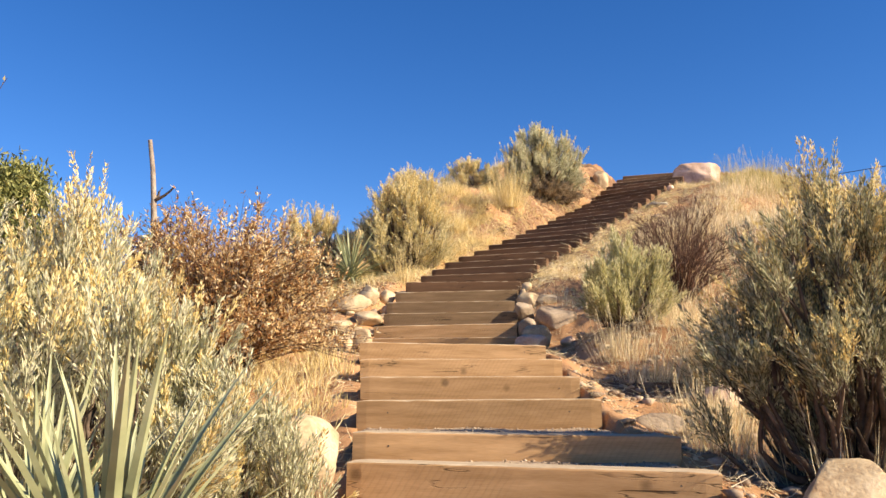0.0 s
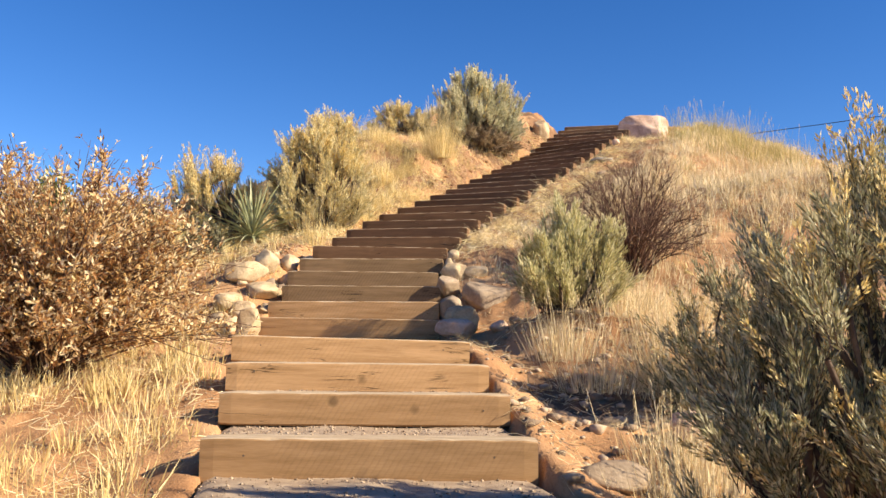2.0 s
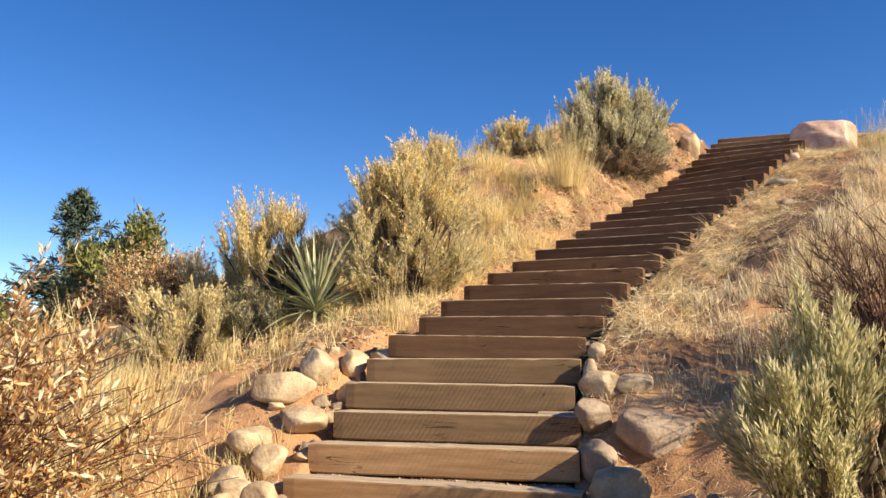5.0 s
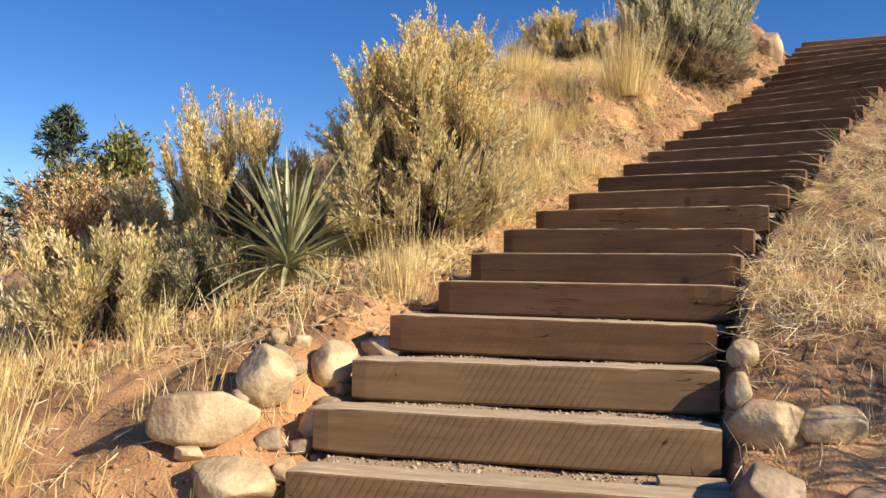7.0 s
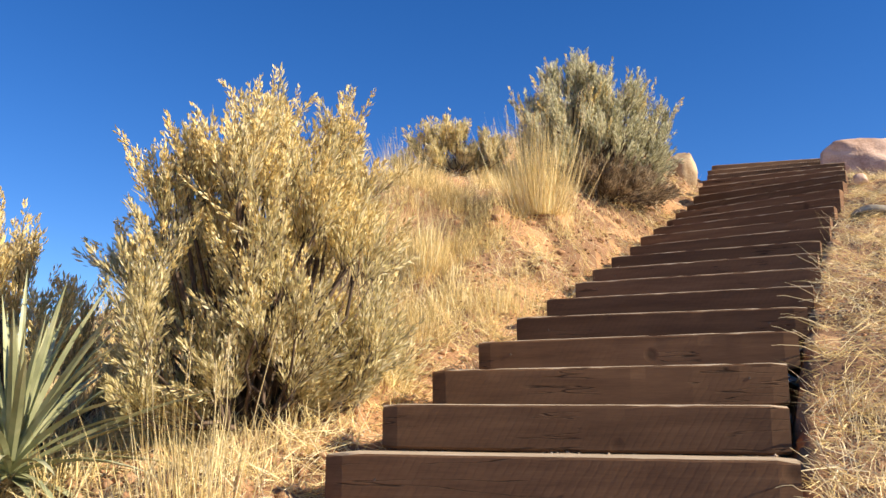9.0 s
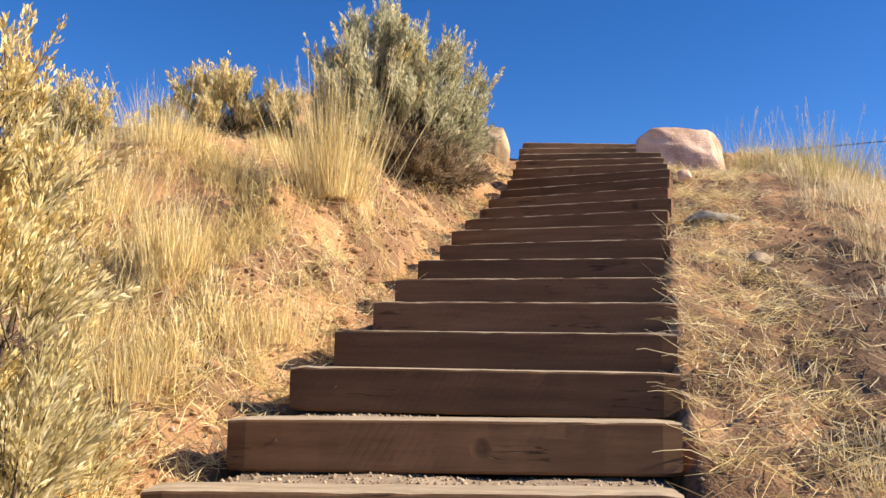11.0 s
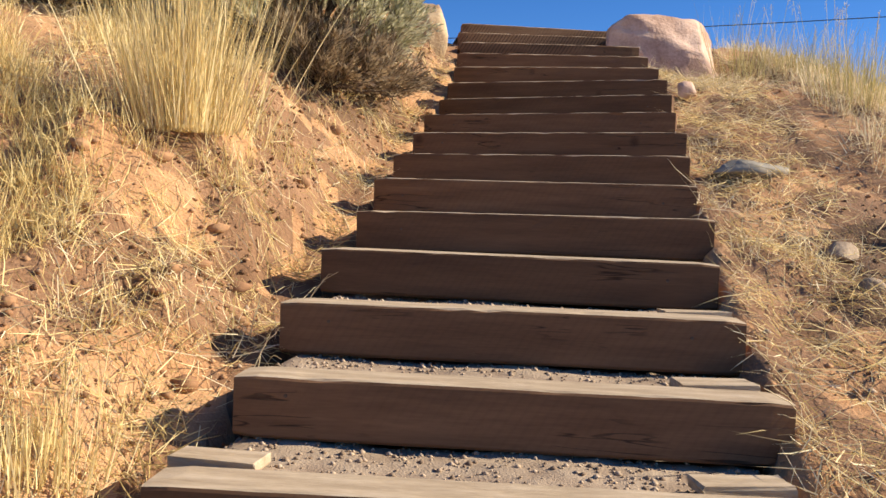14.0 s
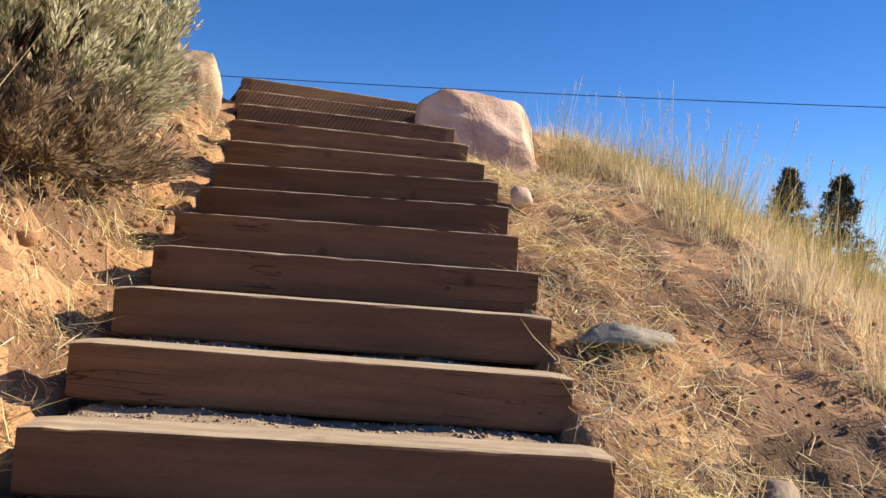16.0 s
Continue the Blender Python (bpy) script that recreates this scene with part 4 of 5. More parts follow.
        lw = unit(way[k] + side * 0.32 + rng.normal(0, 0.12, (len(k), 3)))
        v, f = leaf_quads(base, lw, size2[0] * (0.6 + 0.8 * rng.rand(len(k))), size2[1] * (0.7 + 0.6 * rng.rand(len(k))), rng)
        part_mesh(part_name, mesh_from(part_name, v, f, material), ob, text, "stuff")

    every = np.arange(m)
    feather(every[~seeded], 0.1, 1.0, leaves, plume[1], leaf, "foliage", leaf_mat)
    if seeded.any():
        feather(every[seeded], 0.05, 0.6, leaves // 2, plume[1], leaf, "lower_foliage", leaf_mat)
        feather(every[seeded], 0.45, 1.2, int(leaves * 0.8), plume[1] * 0.9, (leaf[0] * 0.7, leaf[1] * 1.1), "seed_plumage", tip_mat, tip_label)
    return ob


def twig_shrub(name, label, category, x, y, size, seed, leaf_mat=None, count=150, per=10, leaf=(0.022, 0.011), group="shrubs", stem=None, z=None):
    """A shrub of long fine stems that branch outwards, bare or with sparse leaves."""
    rng = np.random.RandomState(seed)
    ob = thing(name, label, category, x, y, gz(x, y) - 0.02 if z is None else z, group)
    th, cz = rng.rand(count) * 6.283, 0.12 + 0.88 * rng.rand(count) ** 0.7
    rr = np.sqrt(np.clip(1 - cz ** 2.4, 0, 1)) * (0.75 + 0.35 * rng.rand(count)) + 0.1
    tip = np.stack([np.cos(th) * rr * size[0] / 2, np.sin(th) * rr * size[1] / 2, cz * size[2] * (0.8 + 0.3 * rng.rand(count))], 1)
    a = np.stack([np.cos(th) * 0.12 * rng.rand(count), np.sin(th) * 0.12 * rng.rand(count), 0 * th], 1)
    main = curve_between(a, tip, np.stack([rng.normal(0, 0.07, count) - 0.10 * tip[:, 0], rng.normal(0, 0.07, count) - 0.10 * tip[:, 1], 0.05 + 0.16 * size[2] * rng.rand(count)], 1), 7)
    main += rng.normal(0, 0.013, main.shape)
    v, f = tubes(main, np.linspace(1, 0.25, 7)[None, :] * (0.004 + 0.005 * rng.rand(count))[:, None], 4)
    part_mesh("stem_growth", mesh_from("stem_growth", v, f, stem or M_TWIG, True), ob, kind="stuff")
    m = count * per
    i = np.repeat(np.arange(count), per)
    seg = rng.randint(2, 6, m)
    b = main[i, seg]
    way = unit(unit(tip[i]) * 0.7 + rng.normal(0, 0.55, (m, 3)) + np.array([0, 0, 0.55]))
    ln = 0.08 + 0.20 * rng.rand(m)
    sub = curve_between(b, b + way * ln[:, None], rng.normal(0, 0.012, (m, 3)), 4)
    v, f = tubes(sub[:, ::3], np.array([1, 0.4])[None, :] * np.full((m, 1), 0.0022), 3)
    part_mesh("twig_growth", mesh_from("twig_growth", v, f, stem or M_TWIG), ob, kind="stuff")
    if leaf_mat:
        k = 9
        li = np.repeat(np.arange(m), k)
        t = rng.rand(len(li))[:, None]
        base = sub[li, 0] * (1 - t) + sub[li, 3] * t
        lw = unit(way[li] * 0.9 + rng.normal(0, 0.6, (len(li), 3)))
        v, f = leaf_quads(base, lw, leaf[0] * (0.6 + 0.8 * rng.rand(len(li))), leaf[1] * (0.7 + 0.6 * rng.rand(len(li))), rng)
        part_mesh("foliage", mesh_from("foliage", v, f, leaf_mat), ob, kind="stuff")
    return ob


def yucca_leaf_mesh(length, width, droop, seed):
    """A stiff, channelled, pointed leaf along +z that bends to +x."""
    k = 7
    v, f = [], []
    for i in range(k):
        t = i / (k - 1)
        w = width * (0.75 + 0.5 * math.sin(min(1, t * 2.2) * 1.57)) * (1 - t ** 3) * 0.75 + 0.0008
        x, z = droop * length * t ** 2, length * t * (1 - 0.25 * droop * t)
        v += [(x - 0.25 * w, -w / 2, z), (x + 0.12 * w, 0, z), (x - 0.25 * w, w / 2, z), (x - 0.12 * w, 0, z)]
    for i in range(k - 1):
        a, b = i * 4, i * 4 + 4
        for p, q in ((0, 1), (1, 2), (2, 3), (3, 0)):
            f.append((a + p, a + q, b + q, b + p))
    return mesh_from("leaf", v, f, M_YUCCA)


YUCCA_LEAVES = [yucca_leaf_mesh(1.0, 0.046, dr, i) for i, dr in enumerate((0.04, 0.14, 0.28, 0.5))]


def yucca(x, y, size, count, seed, label, lean=(0, 0), z=None, spread=1.0):
    """A rosette of stiff sword leaves, each a part."""
    rng = random.Random(seed)
    ob = thing("yucca", label, "yucca", x, y, gz(x, y) if z is None else z, "yuccas")
    for i in range(count):
        t = i / count
        az = i * 137.5 + rng.uniform(-20, 20)
        out = spread * (8 + 82 * t ** 1.1) + rng.uniform(-8, 8)
        lf = part_mesh("leaf", YUCCA_LEAVES[min(3, int(4 * (t * 0.7 + 0.3 * rng.random())))], ob)
        s = size * rng.uniform(0.7, 1.1) * (0.85 + 0.15 * t)
        lf.matrix_local = pose(lean[0] * t, lean[1] * t, 0.10 + 0.10 * (1 - t), 0, 0, az) @ pose(0.02, 0, 0, 0, out, 0) @ Matrix.Diagonal((s, s * (0.8 + 0.5 * rng.random()), s, 1))
    return ob


def tuft(x, y, high, count, seed, label, material, spread=0.16, group="tall grass tufts", wide=0.0032):
    """One tall bunch of grass, as a thing."""
    rng = np.random.RandomState(seed)
    ob = thing("grass_tuft", label, "grass tuft", x, y, gz(x, y) - 0.02, group)
    b = np.stack([rng.normal(0, spread * 0.45, count), rng.normal(0, spread * 0.45, count), 0 * np.arange(count)], 1)
    way = unit(np.array([0, 0, 1.0]) + b * 1.1 + rng.normal(0, 0.09, (count, 3)))
    v, f = blades(b, way, high * (0.35 + 0.65 * rng.rand(count)), wide * (0.7 + 0.8 * rng.rand(count)), rng.normal(0, 0.16, count), rng)
    part_mesh("blade_growth", mesh_from("blade_growth", v, f, material), ob, kind="stuff")
    # seed stalks
    k = max(4, count // 30)
    b2 = b[:k]
    tip = b2 + unit(np.array([0, 0, 1.0]) + b2 * 1.2 + rng.normal(0, 0.08, (k, 3))) * (high * (0.9 + 0.35 * rng.rand(k)))[:, None]
    v, f = tubes(curve_between(b2, tip, rng.normal(0, 0.02, (k, 3)), 4), np.full((k, 4), 0.0018), 3)
    part_mesh("stalk_growth", mesh_from("stalk_growth", v, f, material), ob, kind="stuff")
    hi = np.repeat(np.arange(k), 16)
    at = tip[hi] - np.array([0, 0, 1.0]) * (rng.rand(len(hi)) * 0.14)[:, None] + rng.normal(0, 0.006, (len(hi), 3))
    v, f = leaf_quads(at, unit(np.array([0, 0, 1.0]) + rng.normal(0, 0.35, (len(hi), 3))), 0.022, 0.004, rng)
    part_mesh("seed_plumage", mesh_from("seed_plumage", v, f, M_STRAW2), ob, "feathery pale seed heads", "stuff")
    return ob


def conifer(x, y, z, high, wide, seed, label, material, sparse=1.0, name="spruce_tree"):
    """A conifer: tapered trunk, whorls of drooping limbs, needles in sprays."""
    rng = np.random.RandomState(seed)
    ob = thing(name, label, "tree", x, y, z, "trees beyond the hill")
    k = 8
    tr = np.stack([np.zeros(k), np.zeros(k), np.linspace(0, high, k)], 1)[None]
    v, f = tubes(tr, np.linspace(high * 0.022, 0.01, k)[None], 8)
    part_mesh("trunk", mesh_from("trunk", v, f, M_BARK, True), ob)
    n = int(240 * sparse)
    t = rng.rand(n) ** 0.85
    zz = high * (0.10 + 0.9 * t)
    ln = wide / 2 * (1 - t) ** 0.9 * (0.55 + 0.6 * rng.rand(n)) + 0.15
    az = rng.rand(n) * 6.283
    a = np.stack([0 * zz, 0 * zz, zz], 1)
    b = a + np.stack([np.cos(az) * ln, np.sin(az) * ln, ln * (0.25 - 0.55 * (1 - t))], 1)
    limb = curve_between(a, b, np.stack([0 * ln, 0 * ln, -0.10 * ln], 1), 5)
    v, f = tubes(limb, np.linspace(1, 0.3, 5)[None, :] * (0.012 + 0.012 * ln)[:, None], 4)
    part_mesh("limbs", mesh_from("limbs", v, f, M_BARK), ob)
    per = 50
    i = np.repeat(np.arange(n), per)
    fr = (0.15 + 0.85 * rng.rand(len(i)) ** 0.7)
    seg = np.minimum((fr * 4).astype(int), 3)
    g = (fr * 4 - seg)[:, None]
    base = limb[i, seg] * (1 - g) + limb[i, seg + 1] * g
    base = base + rng.normal(0, 1, (len(i), 3)) * np.array([0.16, 0.16, 0.07]) * ln[i][:, None] * (1.15 - fr)[:, None]
    way = unit((b - a)[i] * 0.5 + rng.normal(0, 0.55, (len(i), 3)))
    v, f = leaf_quads(base, way, 0.24 + 0.16 * rng.rand(len(i)), 0.06, rng)
    part_mesh("crown", mesh_from("crown", v, f, material), ob)
    return ob


def round_tree(x, y, z, high, wide, seed, label, material, name="juniper_tree", leaf=1.0):
    """A dense, rounded tree: trunk, limbs and many small leaf clumps with gaps."""
    rng = np.random.RandomState(seed)
    ob = thing(name, label, "tree", x, y, z, "trees beyond the hill")
    n = 90
    th, cz = rng.rand(n) * 6.283, rng.rand(n)
    rr = np.sqrt(np.clip(1 - (2 * cz - 0.75) ** 2 * 0.6, 0.05, 1)) * (0.6 + 0.4 * rng.rand(n)) * (1.15 - 0.75 * cz)
    tip = np.stack([np.cos(th) * rr * wide / 2, np.sin(th) * rr * wide / 2, high * (0.15 + 0.83 * cz)], 1)
    v, f = tubes(curve_between(np.zeros((n, 3)), tip, np.stack([0 * th, 0 * th, 0.1 * high * rng.rand(n)], 1), 5), np.linspace(1, 0.2, 5)[None, :] * np.full((n, 1), 0.03 * high / 4), 4)
    part_mesh("trunk", mesh_from("trunk", v, f, M_BARK), ob)
    i = np.repeat(np.arange(n), int(120 / leaf))
    base = tip[i] + rng.normal(0, 0.085, (len(i), 3)) * np.array([wide, wide, high * 0.8]) * 0.8
    v, f = leaf_quads(base, unit(rng.normal(0, 0.6, (len(i), 3)) + np.array([0, 0, 0.7])), leaf * (0.16 + 0.14 * rng.rand(len(i))), 0.08 * leaf, rng)
    part_mesh("crown", mesh_from("crown", v, f, material), ob)
    return ob

# ---- plants, from the foot of the steps to the top ----
yucca(0.80, 2.45, 0.85, 70, 3, "yucca with long pale-edged sword leaves", spread=0.95)
yucca(0.42, 2.75, 0.8, 55, 13, "yucca with long pale-edged sword leaves", spread=0.9)
twig_shrub("dry_shrub", "tall dry shrub with pale clustered leaves at its tips", "shrub", -0.02, 2.42, (0.8, 0.8, 1.85), 21, M_RABBIT, 50, 8)
shrub("sagebrush", "tall pale grey-green sagebrush with ochre seed heads", "sagebrush", -0.2, 3.8, (1.5, 1.4, 1.5), 1, M_SAGE, 78, 10, 88, (0.40, 0.055), (0.040, 0.0072), 0.85, 0.22, M_SEED, 0.4)
shrub("sagebrush", "low silvery sagebrush beside a cream boulder", "sagebrush", 0.36, 4.1, (0.95, 0.9, 0.95), 22, M_SAGE, 54, 10, 80, (0.32, 0.05), (0.036, 0.0066), 0.85, 0.22, M_SEED, 0.1)
shrub("sagebrush", "tall pale grey-green sagebrush with ochre seed heads", "sagebrush", -1.3, 5.4, (1.9, 1.7, 1.8), 2, M_SAGE, 80, 10, 64, (0.44, 0.06), (0.046, 0.0088), 0.85, 0.2, M_SEED, 0.5)
twig_shrub("russet_shrub", "rounded shrub of russet and gold dry leaves", "shrub", -1.6, 8.5, (3.1, 2.4, 1.8), 4, M_RUSSET, 430, 12, (0.050, 0.016))
shrub("sagebrush", "large dark grey-green sagebrush with ochre seed spikes", "sagebrush", 3.45, 5.5, (1.65, 1.35, 1.72), 5, M_SAGE_DARK, 84, 10, 72, (0.34, 0.055), (0.038, 0.0072), 0.66, 0.30, M_SEED, 0.3, low=0.33, wood=1.4, inner=0.2)
shrub("sagebrush", "tall sagebrush shoots topped with ochre seed spikes", "sagebrush", 3.65, 5.5, (1.4, 1.0, 1.95), 15, M_SAGE_DARK, 48, 9, 70, (0.46, 0.05), (0.038, 0.0072), 0.9, 0.14, M_SEED, 0.8, wood=1.2)
shrub("sagebrush", "pale young sagebrush with upright silvery leaves", "sagebrush", 2.48, 10.05, (1.1, 1.1, 0.98), 6, M_SAGE_PALE, 50, 10, 64, (0.42, 0.055), (0.055, 0.0095), 0.58, 0.13, None, wood=1.4)
shrub("sagebrush", "grey sagebrush beside the bare gravel slope", "sagebrush", 3.72, 8.25, (1.45, 1.2, 1.25), 24, M_SAGE_DARK, 46, 9, 50, (0.34, 0.06), (0.046, 0.009), 0.66, 0.3, M_SEED, 0.2)
twig_shrub("bare_shrub", "leafless shrub of dark red-brown twigs", "shrub", 3.3, 11.75, (1.7, 2.1, 1.35), 7, None, 170, 20)
shrub("rabbitbrush", "tall rabbitbrush with straw-gold tops on the bank", "rabbitbrush", -0.98, 14.9, (1.6, 1.55, 1.82), 8, M_RABBIT, 150, 10, 62, (0.32, 0.06), (0.042, 0.0098), 0.76, 0.30, M_SEED, 0.7)
shrub("rabbitbrush", "rabbitbrush with pale gold plumes leaning over a yucca", "rabbitbrush", -2.3, 14.9, (1.5, 1.2, 1.45), 9, M_RABBIT, 44, 10, 66, (0.38, 0.07), (0.050, 0.009), 0.8, 0.17, M_SEED, 0.95, low=0.4, lean=(-0.45, 0), wood=1.5)
shrub("rabbitbrush", "low straw-coloured rabbitbrush among grass", "rabbitbrush", -3.0, 13.6, (1.3, 1.1, 0.85), 25, M_RABBIT, 44, 9, 50, (0.32, 0.07), (0.050, 0.010), 0.75, 0.25, M_SEED, 0.4)
shrub("rabbitbrush", "low straw-coloured rabbitbrush behind a yucca", "rabbitbrush", -3.3, 15.2, (1.7, 1.2, 1.0), 32, M_RABBIT, 46, 9, 44, (0.34, 0.07), (0.052, 0.011), 0.75, 0.25, M_SEED, 0.3)
shrub("sagebrush", "dull grey-green low sagebrush beside a yucca", "sagebrush", -2.5, 13.95, (1.2, 0.9, 0.6), 33, M_SAGE_DARK, 40, 9, 44, (0.28, 0.06), (0.045, 0.010), 0.6, 0.3, M_SEED, 0.2)
yucca(-1.72, 14.0, 0.95, 90, 10, "dark green yucca with dry drooping lower leaves", spread=1.12)
twig_shrub("russet_shrub", "russet shrub with sparse pale leaves", "shrub", -4.6, 15.6, (2.3, 1.6, 1.2), 26, M_RUSSET, 170, 10, (0.048, 0.016))
shrub("sagebrush", "dense rounded grey-green sagebrush at the top of the bank", "sagebrush", 1.2, 20.95, (1.85, 1.75, 1.62), 11, M_SAGE, 190, 10, 60, (0.40, 0.055), (0.052, 0.0108), 0.74, 0.17, M_SEED, 0.15, low=0.0, inner=0.25)
shrub("sagebrush", "brown dying skirt of low sagebrush shoots", "sagebrush", 1.35, 20.45, (1.6, 0.9, 0.55), 31, M_DEADLEAF, 60, 9, 50, (0.26, 0.05), (0.05, 0.008), 0.5, 0.3, None, low=0.05)
shrub("sagebrush", "low straw-tipped sagebrush on the ridge", "sagebrush", -0.45, 20.6, (1.3, 1.0, 0.7), 27, M_RABBIT, 40, 9, 44, (0.3, 0.07), (0.055, 0.012), 0.8, 0.22, M_SEED, 0.5)
shrub("sagebrush", "low straw-tipped sagebrush on the ridge", "sagebrush", -1.9, 20.2, (1.3, 1.0, 0.85), 28, M_RABBIT, 40, 9, 44, (0.32, 0.07), (0.055, 0.012), 0.8, 0.22, M_SEED, 0.5)
for i, (tx, ty, hh, cc, ss) in enumerate(((0.54, 18.72, 1.08, 900, 0.3), (-0.45, 17.6, 0.6, 500, 0.3), (-0.75, 16.9, 0.55, 400, 0.3), (-1.1, 18.2, 0.7, 500, 0.35), (-0.9, 19.3, 0.6, 400, 0.35), (-0.35, 16.2, 0.4, 300, 0.25), (-0.7, 13.45, 0.65, 220, 0.2), (0.25, 16.9, 0.3, 300, 0.2))):
    tuft(tx, ty, hh, cc, 40 + i, "tall golden bunch grass on the bank" if i else "tallest golden bunch grass beside the sagebrush", M_STRAW, ss)
_rr = random.Random(9)
for i in range(16):
    tuft(-1.9 - 2.2 * _rr.random(), 9.8 + 2.6 * _rr.random(), 0.5 + 0.25 * _rr.random(), 420, 60 + i, "yellow-green bunch grass below the bank", M_GREEN_GRASS if i % 3 else M_STRAW, 0.42)
for i in range(14):
    tuft(2.3 + 1.6 * _rr.random(), 8.7 + 1.9 * _rr.random(), 0.35 + 0.2 * _rr.random(), 380, 80 + i, "bleached bunch grass beneath the shrubs", M_STRAW2, 0.34)
for i in range(9):
    tuft(2.75 + 0.8 * _rr.random(), 5.4 + 2.0 * _rr.random(), 0.3 + 0.25 * _rr.random(), 260, 130 + i, "thin bleached grass at the foot of a sagebrush", M_STRAW2, 0.34)
for i in range(20):
    tuft(5.4 + 2.4 * _rr.random(), 19.4 + 3.0 * _rr.random(), 0.5 + 0.35 * _rr.random(), 150, 100 + i, "wispy greenish grass with white plumes on the crest", M_GREEN_GRASS, 0.4)


def snag(x, y, z, high, seed, label):
    """A dead, broken stem with a few stubs."""
    rng = np.random.RandomState(seed)
    ob = thing("dead_snag", label, "dead branch", x, y, z, "dead wood")
    main = curve_between(np.array([[0.12, 0, 0]]), np.array([[-0.06, 0.03, high]]), np.array([[0.05, 0, 0]]), 9) + rng.normal(0, 0.006, (1, 9, 3))
    v, f = tubes(main, np.linspace(0.05, 0.022, 9)[None], 7)
    part_mesh("stem", mesh_from("stem", v, f, M_SNAG, True), ob)
    for i, (t, dx, dz) in enumerate(((0.76, 0.24, 0.12), (0.66, 0.20, -0.06), (0.82, 0.06, 0.14), (0.55, -0.45, 0.40), (0.7, 0.16, 0.2))):
        a = main[0, int(t * 8)][None]
        p = curve_between(a, a + np.array([[dx, rng.normal(0, 0.05), dz]]), np.array([[0, 0, -0.02]]), 5) + rng.normal(0, 0.006, (1, 5, 3))
        v, f = tubes(p, np.linspace(0.022, 0.008, 5)[None], 5)
        part_mesh("stub", mesh_from("stub", v, f, M_SNAG if i % 2 else M_BARK, True), ob)
    return ob


snag(-2.25, 8.25, gz(-2.25, 8.25), 4.28 - gz(-2.25, 8.25), 1, "grey dead snag standing behind a russet shrub")
# trees and distance
for i, (tx, ty, hh, ww) in enumerate(((-12.5, 22.5, 1.8, 2.6), (-17.0, 24.0, 2.6, 3.0), (-22.0, 33.0, 4.0, 4.0), (-27.0, 38.0, 4.5, 4.0))):
    round_tree(tx, ty, gz(tx, ty), hh, ww, 60 + i, "dull olive juniper on the open land below", M_JUNIPER, leaf=0.9)
conifer(-18.5, 33.1, gz(-18.5, 33.1), 8.9 - gz(-18.5, 33.1), 11.0, 1, "dark blue-green spruce beyond the bushes", M_CONIFER, 0.8)
round_tree(-12.6, 27.9, gz(-12.6, 27.9), 6.8 - gz(-12.6, 27.9), 2.6, 2, "round green juniper beyond the bushes", M_JUNIPER)
round_tree(-15.5, 29.5, gz(-15.5, 29.5), 6.0 - gz(-15.5, 29.5), 3.2, 5, "dull olive juniper beyond the bushes", M_JUNIPER)
round_tree(-6.4, 11.9, gz(-6.4, 11.9), 5.0 - gz(-6.4, 11.9), 2.3, 6, "yellow-green juniper behind the sagebrush", M_JUNIPER, leaf=0.45)
conifer(35.4, 44.4, gz(35.4, 44.4), 12.6 - gz(35.4, 44.4), 8.5, 3, "dark pine over the crest of the slope", M_CONIFER, 1.2, "pine_tree")
conifer(34.5, 40.8, gz(34.5, 40.8), 11.8 - gz(34.5, 40.8), 9.0, 4, "dark pine over the crest of the slope", M_CONIFER, 1.2, "pine_tree")


def far_building(x, y, z, wide, deep, high, turn):
    """A plain stuccoed building with a parapet, a lower wing and a row of windows."""
    ob = thing("building", "pale tan flat-roofed building far beyond the trees", "building", x, y, z, "", turn)

    def block(name, cx, cy, cz, sx, sy, sz, material, parent=None):
        bm = bmesh.new()
        bmesh.ops.create_cube(bm, size=1.0, matrix=Matrix.Translation((cx, cy, cz)) @ Matrix.Diagonal((sx, sy, sz, 1)))
        bmesh.ops.bevel(bm, geom=bm.edges[:], offset=0.03, segments=1, affect="EDGES")
        me = bpy.data.meshes.new(name)
        bm.to_mesh(me)
        bm.free()
        me.materials.append(material)
        return part_mesh(name, me, parent or ob)

    wall = block("wall", 0, 0, high / 2, wide, deep, high, M_STUCCO)
    block("roof", 0, 0, high + 0.1, wide + 0.3, deep + 0.3, 0.25, M_ROCK2)
    block("wing", wide * 0.62, 0.4, high * 0.42, wide * 0.45, deep * 0.8, high * 0.84, M_STUCCO)
    for i in range(4):
        block("window", -wide * 0.36 + i * wide * 0.24, -deep / 2 - 0.01, high * 0.7, wide * 0.1, 0.1, high * 0.14, M_WIRE, wall)
    return ob


def lattice_mast(x, y, z, high, wide):
    """A thin three-legged mast with cross struts."""
    ob = thing("radio_mast", "thin grey lattice mast far off against the sky", "mast", x, y, z)
    foot = np.array([(math.cos(a) * wide, math.sin(a) * wide, 0) for a in (0.3, 2.4, 4.5)])
    for q in foot:
        v, f = tubes(np.array([[q, q * 0.4 + np.array([0, 0, high])]]), np.array([[0.06, 0.05]]), 5)
        part_mesh("leg", mesh_from("leg", v, f, M_SNAG), ob)
    a, b = [], []
    for k in range(16):
        t0, t1 = k / 16, (k + 1) / 16
        for i in range(3):
            a.append(foot[i] * (1 - 0.6 * t0) + np.array([0, 0, high * t0]))
            b.append(foot[(i + 1) % 3] * (1 - 0.6 * t1) + np.array([0, 0, high * t1]))
    v, f = tubes(np.stack([np.array(a), np.array(b)], 1), np.full((48, 2), 0.03), 3)
    part_mesh("struts", mesh_from("struts", v, f, M_SNAG), ob, kind="stuff")
    return ob


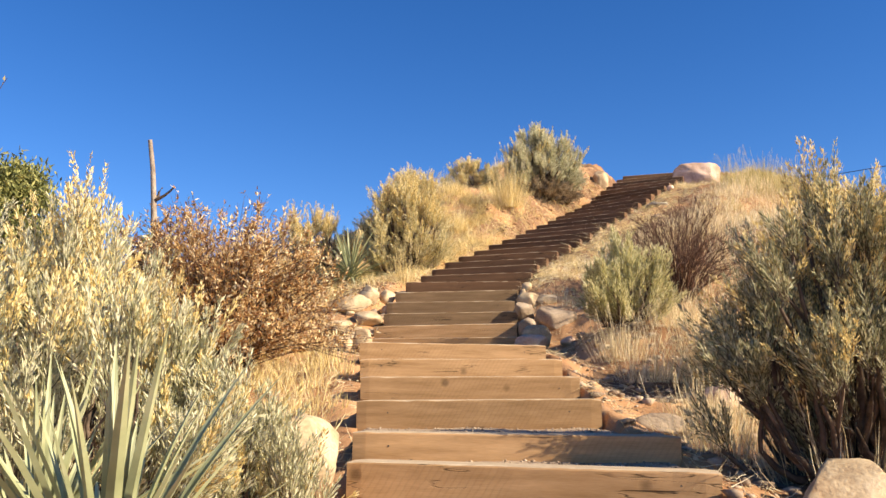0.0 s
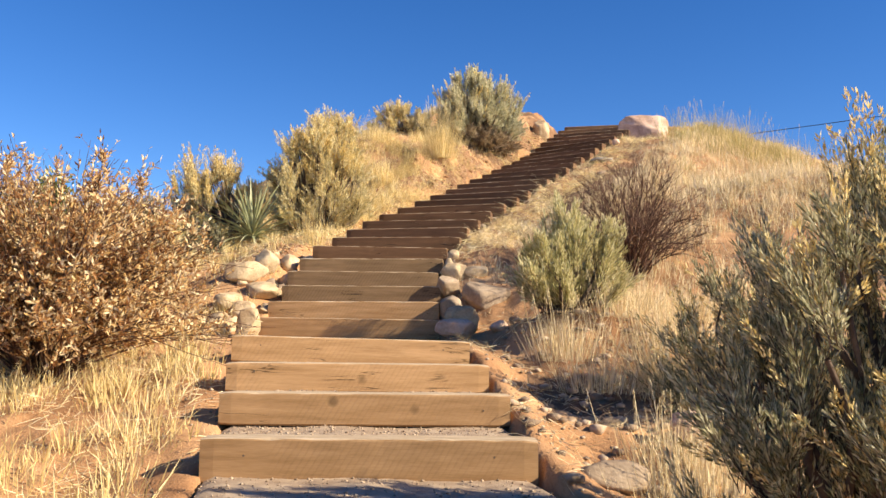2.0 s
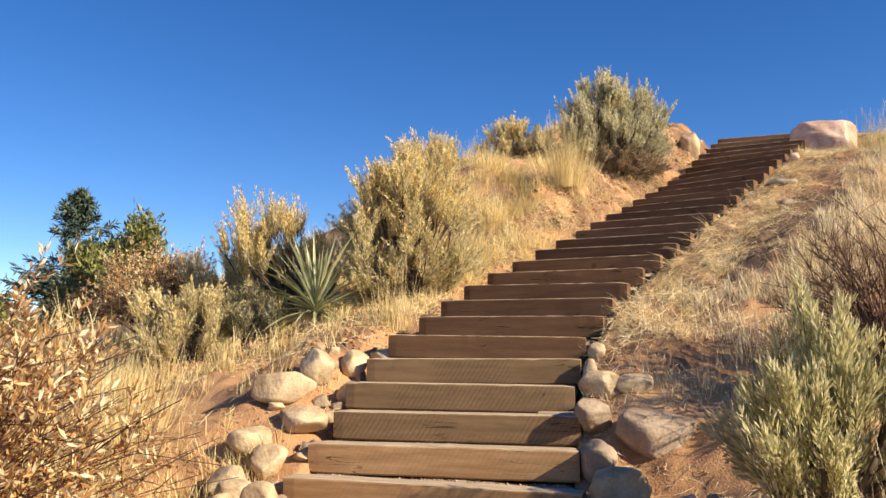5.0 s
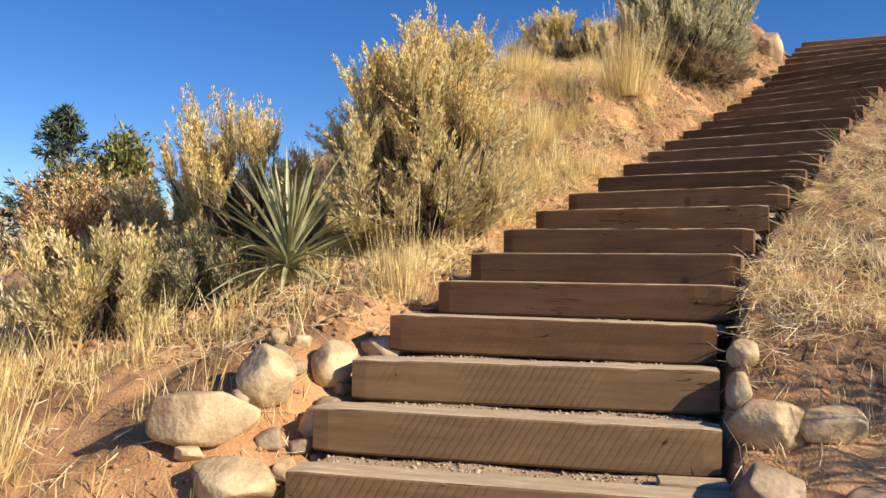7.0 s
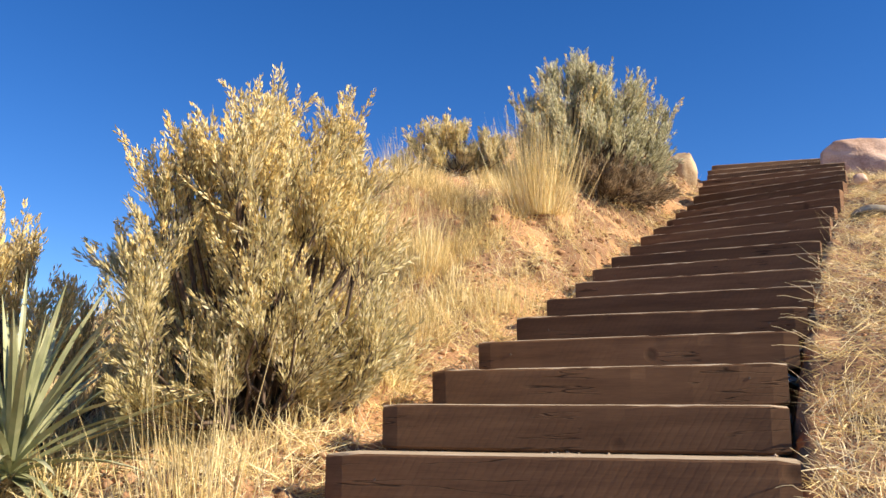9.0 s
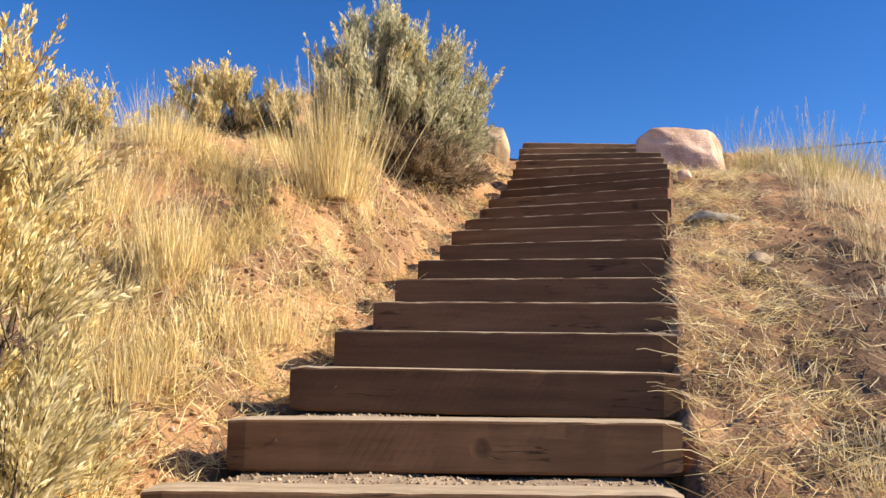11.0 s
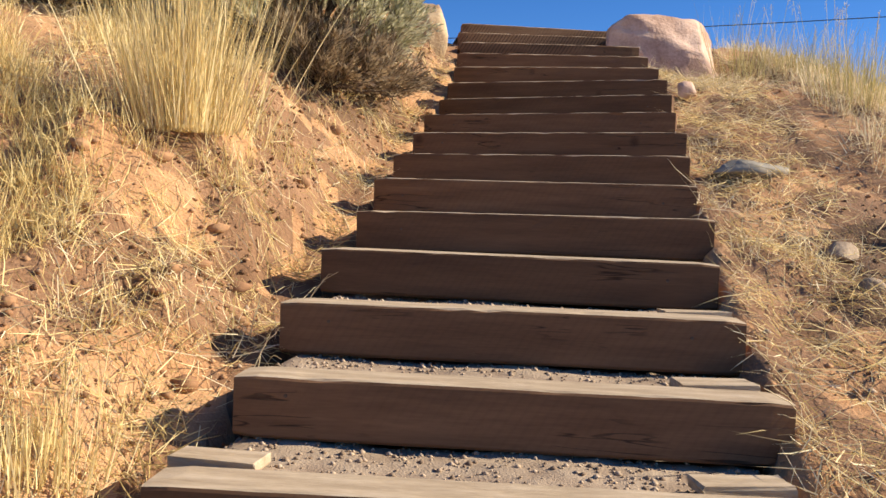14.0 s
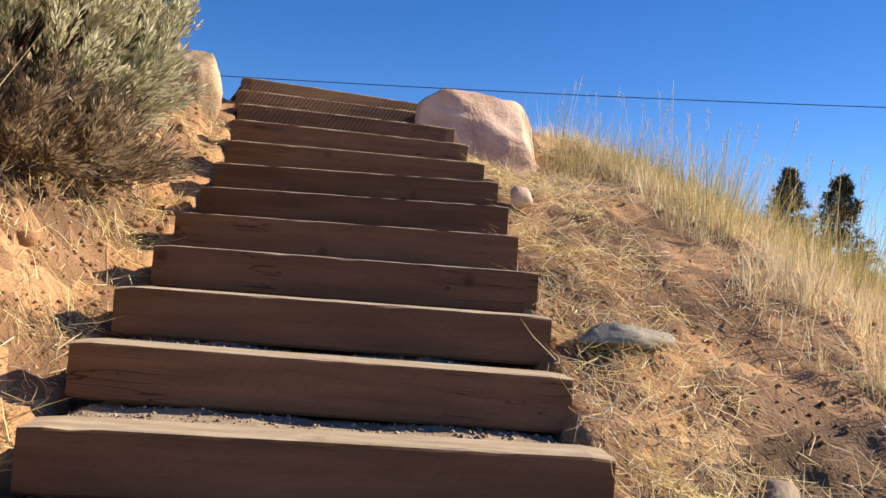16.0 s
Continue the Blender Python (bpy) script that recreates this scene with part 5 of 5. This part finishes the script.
far_building(-77.0, 86.5, gz(-77.0, 86.5), 6.0, 5.0, 9.2 - gz(-77.0, 86.5), 42)
lattice_mast(-75.1, 88.6, gz(-75.1, 88.6), 15.9 - gz(-75.1, 88.6), 0.35)
for i, (tx, ty, top, ww) in enumerate(((-31.0, 39.4, 5.5, 5.0), (-29.0, 41.2, 5.2, 4.5), (-26.4, 43.0, 5.6, 5.0), (-20.6, 29.0, 4.5, 3.6), (-18.2, 27.6, 4.6, 3.2))):
    round_tree(tx, ty, gz(tx, ty), top - gz(tx, ty), ww, 160 + i, "dull olive juniper on the open land below", M_JUNIPER, leaf=1.4)


def wire(a, b, sag, radius):
    a, b = Vector(a), Vector(b)
    p = np.array([[tuple(a.lerp(b, i / 40) - Vector((0, 0, 4 * sag * (i / 40) * (1 - i / 40)))) for i in range(41)]])
    v, f = tubes(p, np.full((1, 41), radius), 5)
    ob = new("power_line", mesh_from("power_line", v, f, M_WIRE, True))
    return tagged(ob, "single black overhead wire against the sky", "wire", kind="structure")


wire((-10.0, 92.0, 19.2), (78.0, 31.5, 20.0), 0.9, 0.03)


# ---- small things on the steps ----
def dry_stalk(n, side, seed, reach):
    """A bent dry stalk that leans over the end of a step."""
    rng = np.random.RandomState(seed)
    c = corner(n, side)
    ob = thing("dry_stalk", "thin bent dry stalk leaning over a step's end", "dry stalk", c.x + side * 0.1, c.y - 0.05, gz(c.x + side * 0.14, c.y - 0.05), "dry stalks over the steps")
    for i in range(3):
        a = np.array([[0.02 * i, 0.03 * i, 0.0]])
        e = np.array([[-side * reach * (0.5 + 0.5 * rng.rand()), -0.12 + 0.2 * rng.rand(), 0.04 + 0.16 * rng.rand()]])
        p = curve_between(a, e, np.array([[0, 0, 0.03]]), 8) + rng.normal(0, 0.003, (1, 8, 3))
        v, f = tubes(p, np.linspace(0.0024, 0.001, 8)[None], 4)
        part_mesh("stem", mesh_from("stem", v, f, M_STRAW2, True), ob)


for k, (n, side, reach) in enumerate(((19, 1, 0.34), (20, 1, 0.26), (14, 1, 0.2), (17, 1, 0.3), (18, 1, 0.34), (22, -1, 0.16), (21, -1, 0.14), (24, 1, 0.16))):
    dry_stalk(n, side, 700 + k, reach)


def shim(n, side, turn, seed):
    """A flat offcut of wood wedged at the end of a tread."""
    rng = np.random.RandomState(seed)
    c = corner(n, side)
    a = radians(STEPS[n - 1][3])
    x, y = c.x - side * 0.14 * math.cos(a) - 0.28 * math.sin(a), c.y - side * 0.14 * math.sin(a) + 0.28 * math.cos(a)
    bm = bmesh.new()
    bmesh.ops.create_cube(bm, size=1.0, matrix=Matrix.Diagonal((0.26, 0.13, 0.03, 1)))
    bmesh.ops.bevel(bm, geom=bm.edges[:], offset=0.004, segments=1, affect="EDGES")
    for v in bm.verts:
        v.co += Vector(rng.normal(0, 0.003, 3))
    me = bpy.data.meshes.new("wood_shim")
    bm.to_mesh(me)
    bm.free()
    me.materials.append(M_WORN)
    ob = new("wood_shim", me)
    ob.matrix_world = pose(x, y, STEPS[n - 1][2] - 0.008, 0, 0, STEPS[n - 1][3] + turn)
    return tagged(ob, "pale flat wood offcut wedged at a tread's end", "wood offcut", "wood offcuts on the treads")


shim(19, 1, 8, 1)
shim(19, -1, -6, 2)
shim(9, 1, 4, 3)
shim(20, 1, 7, 5)
shim(21, 1, 5, 4)
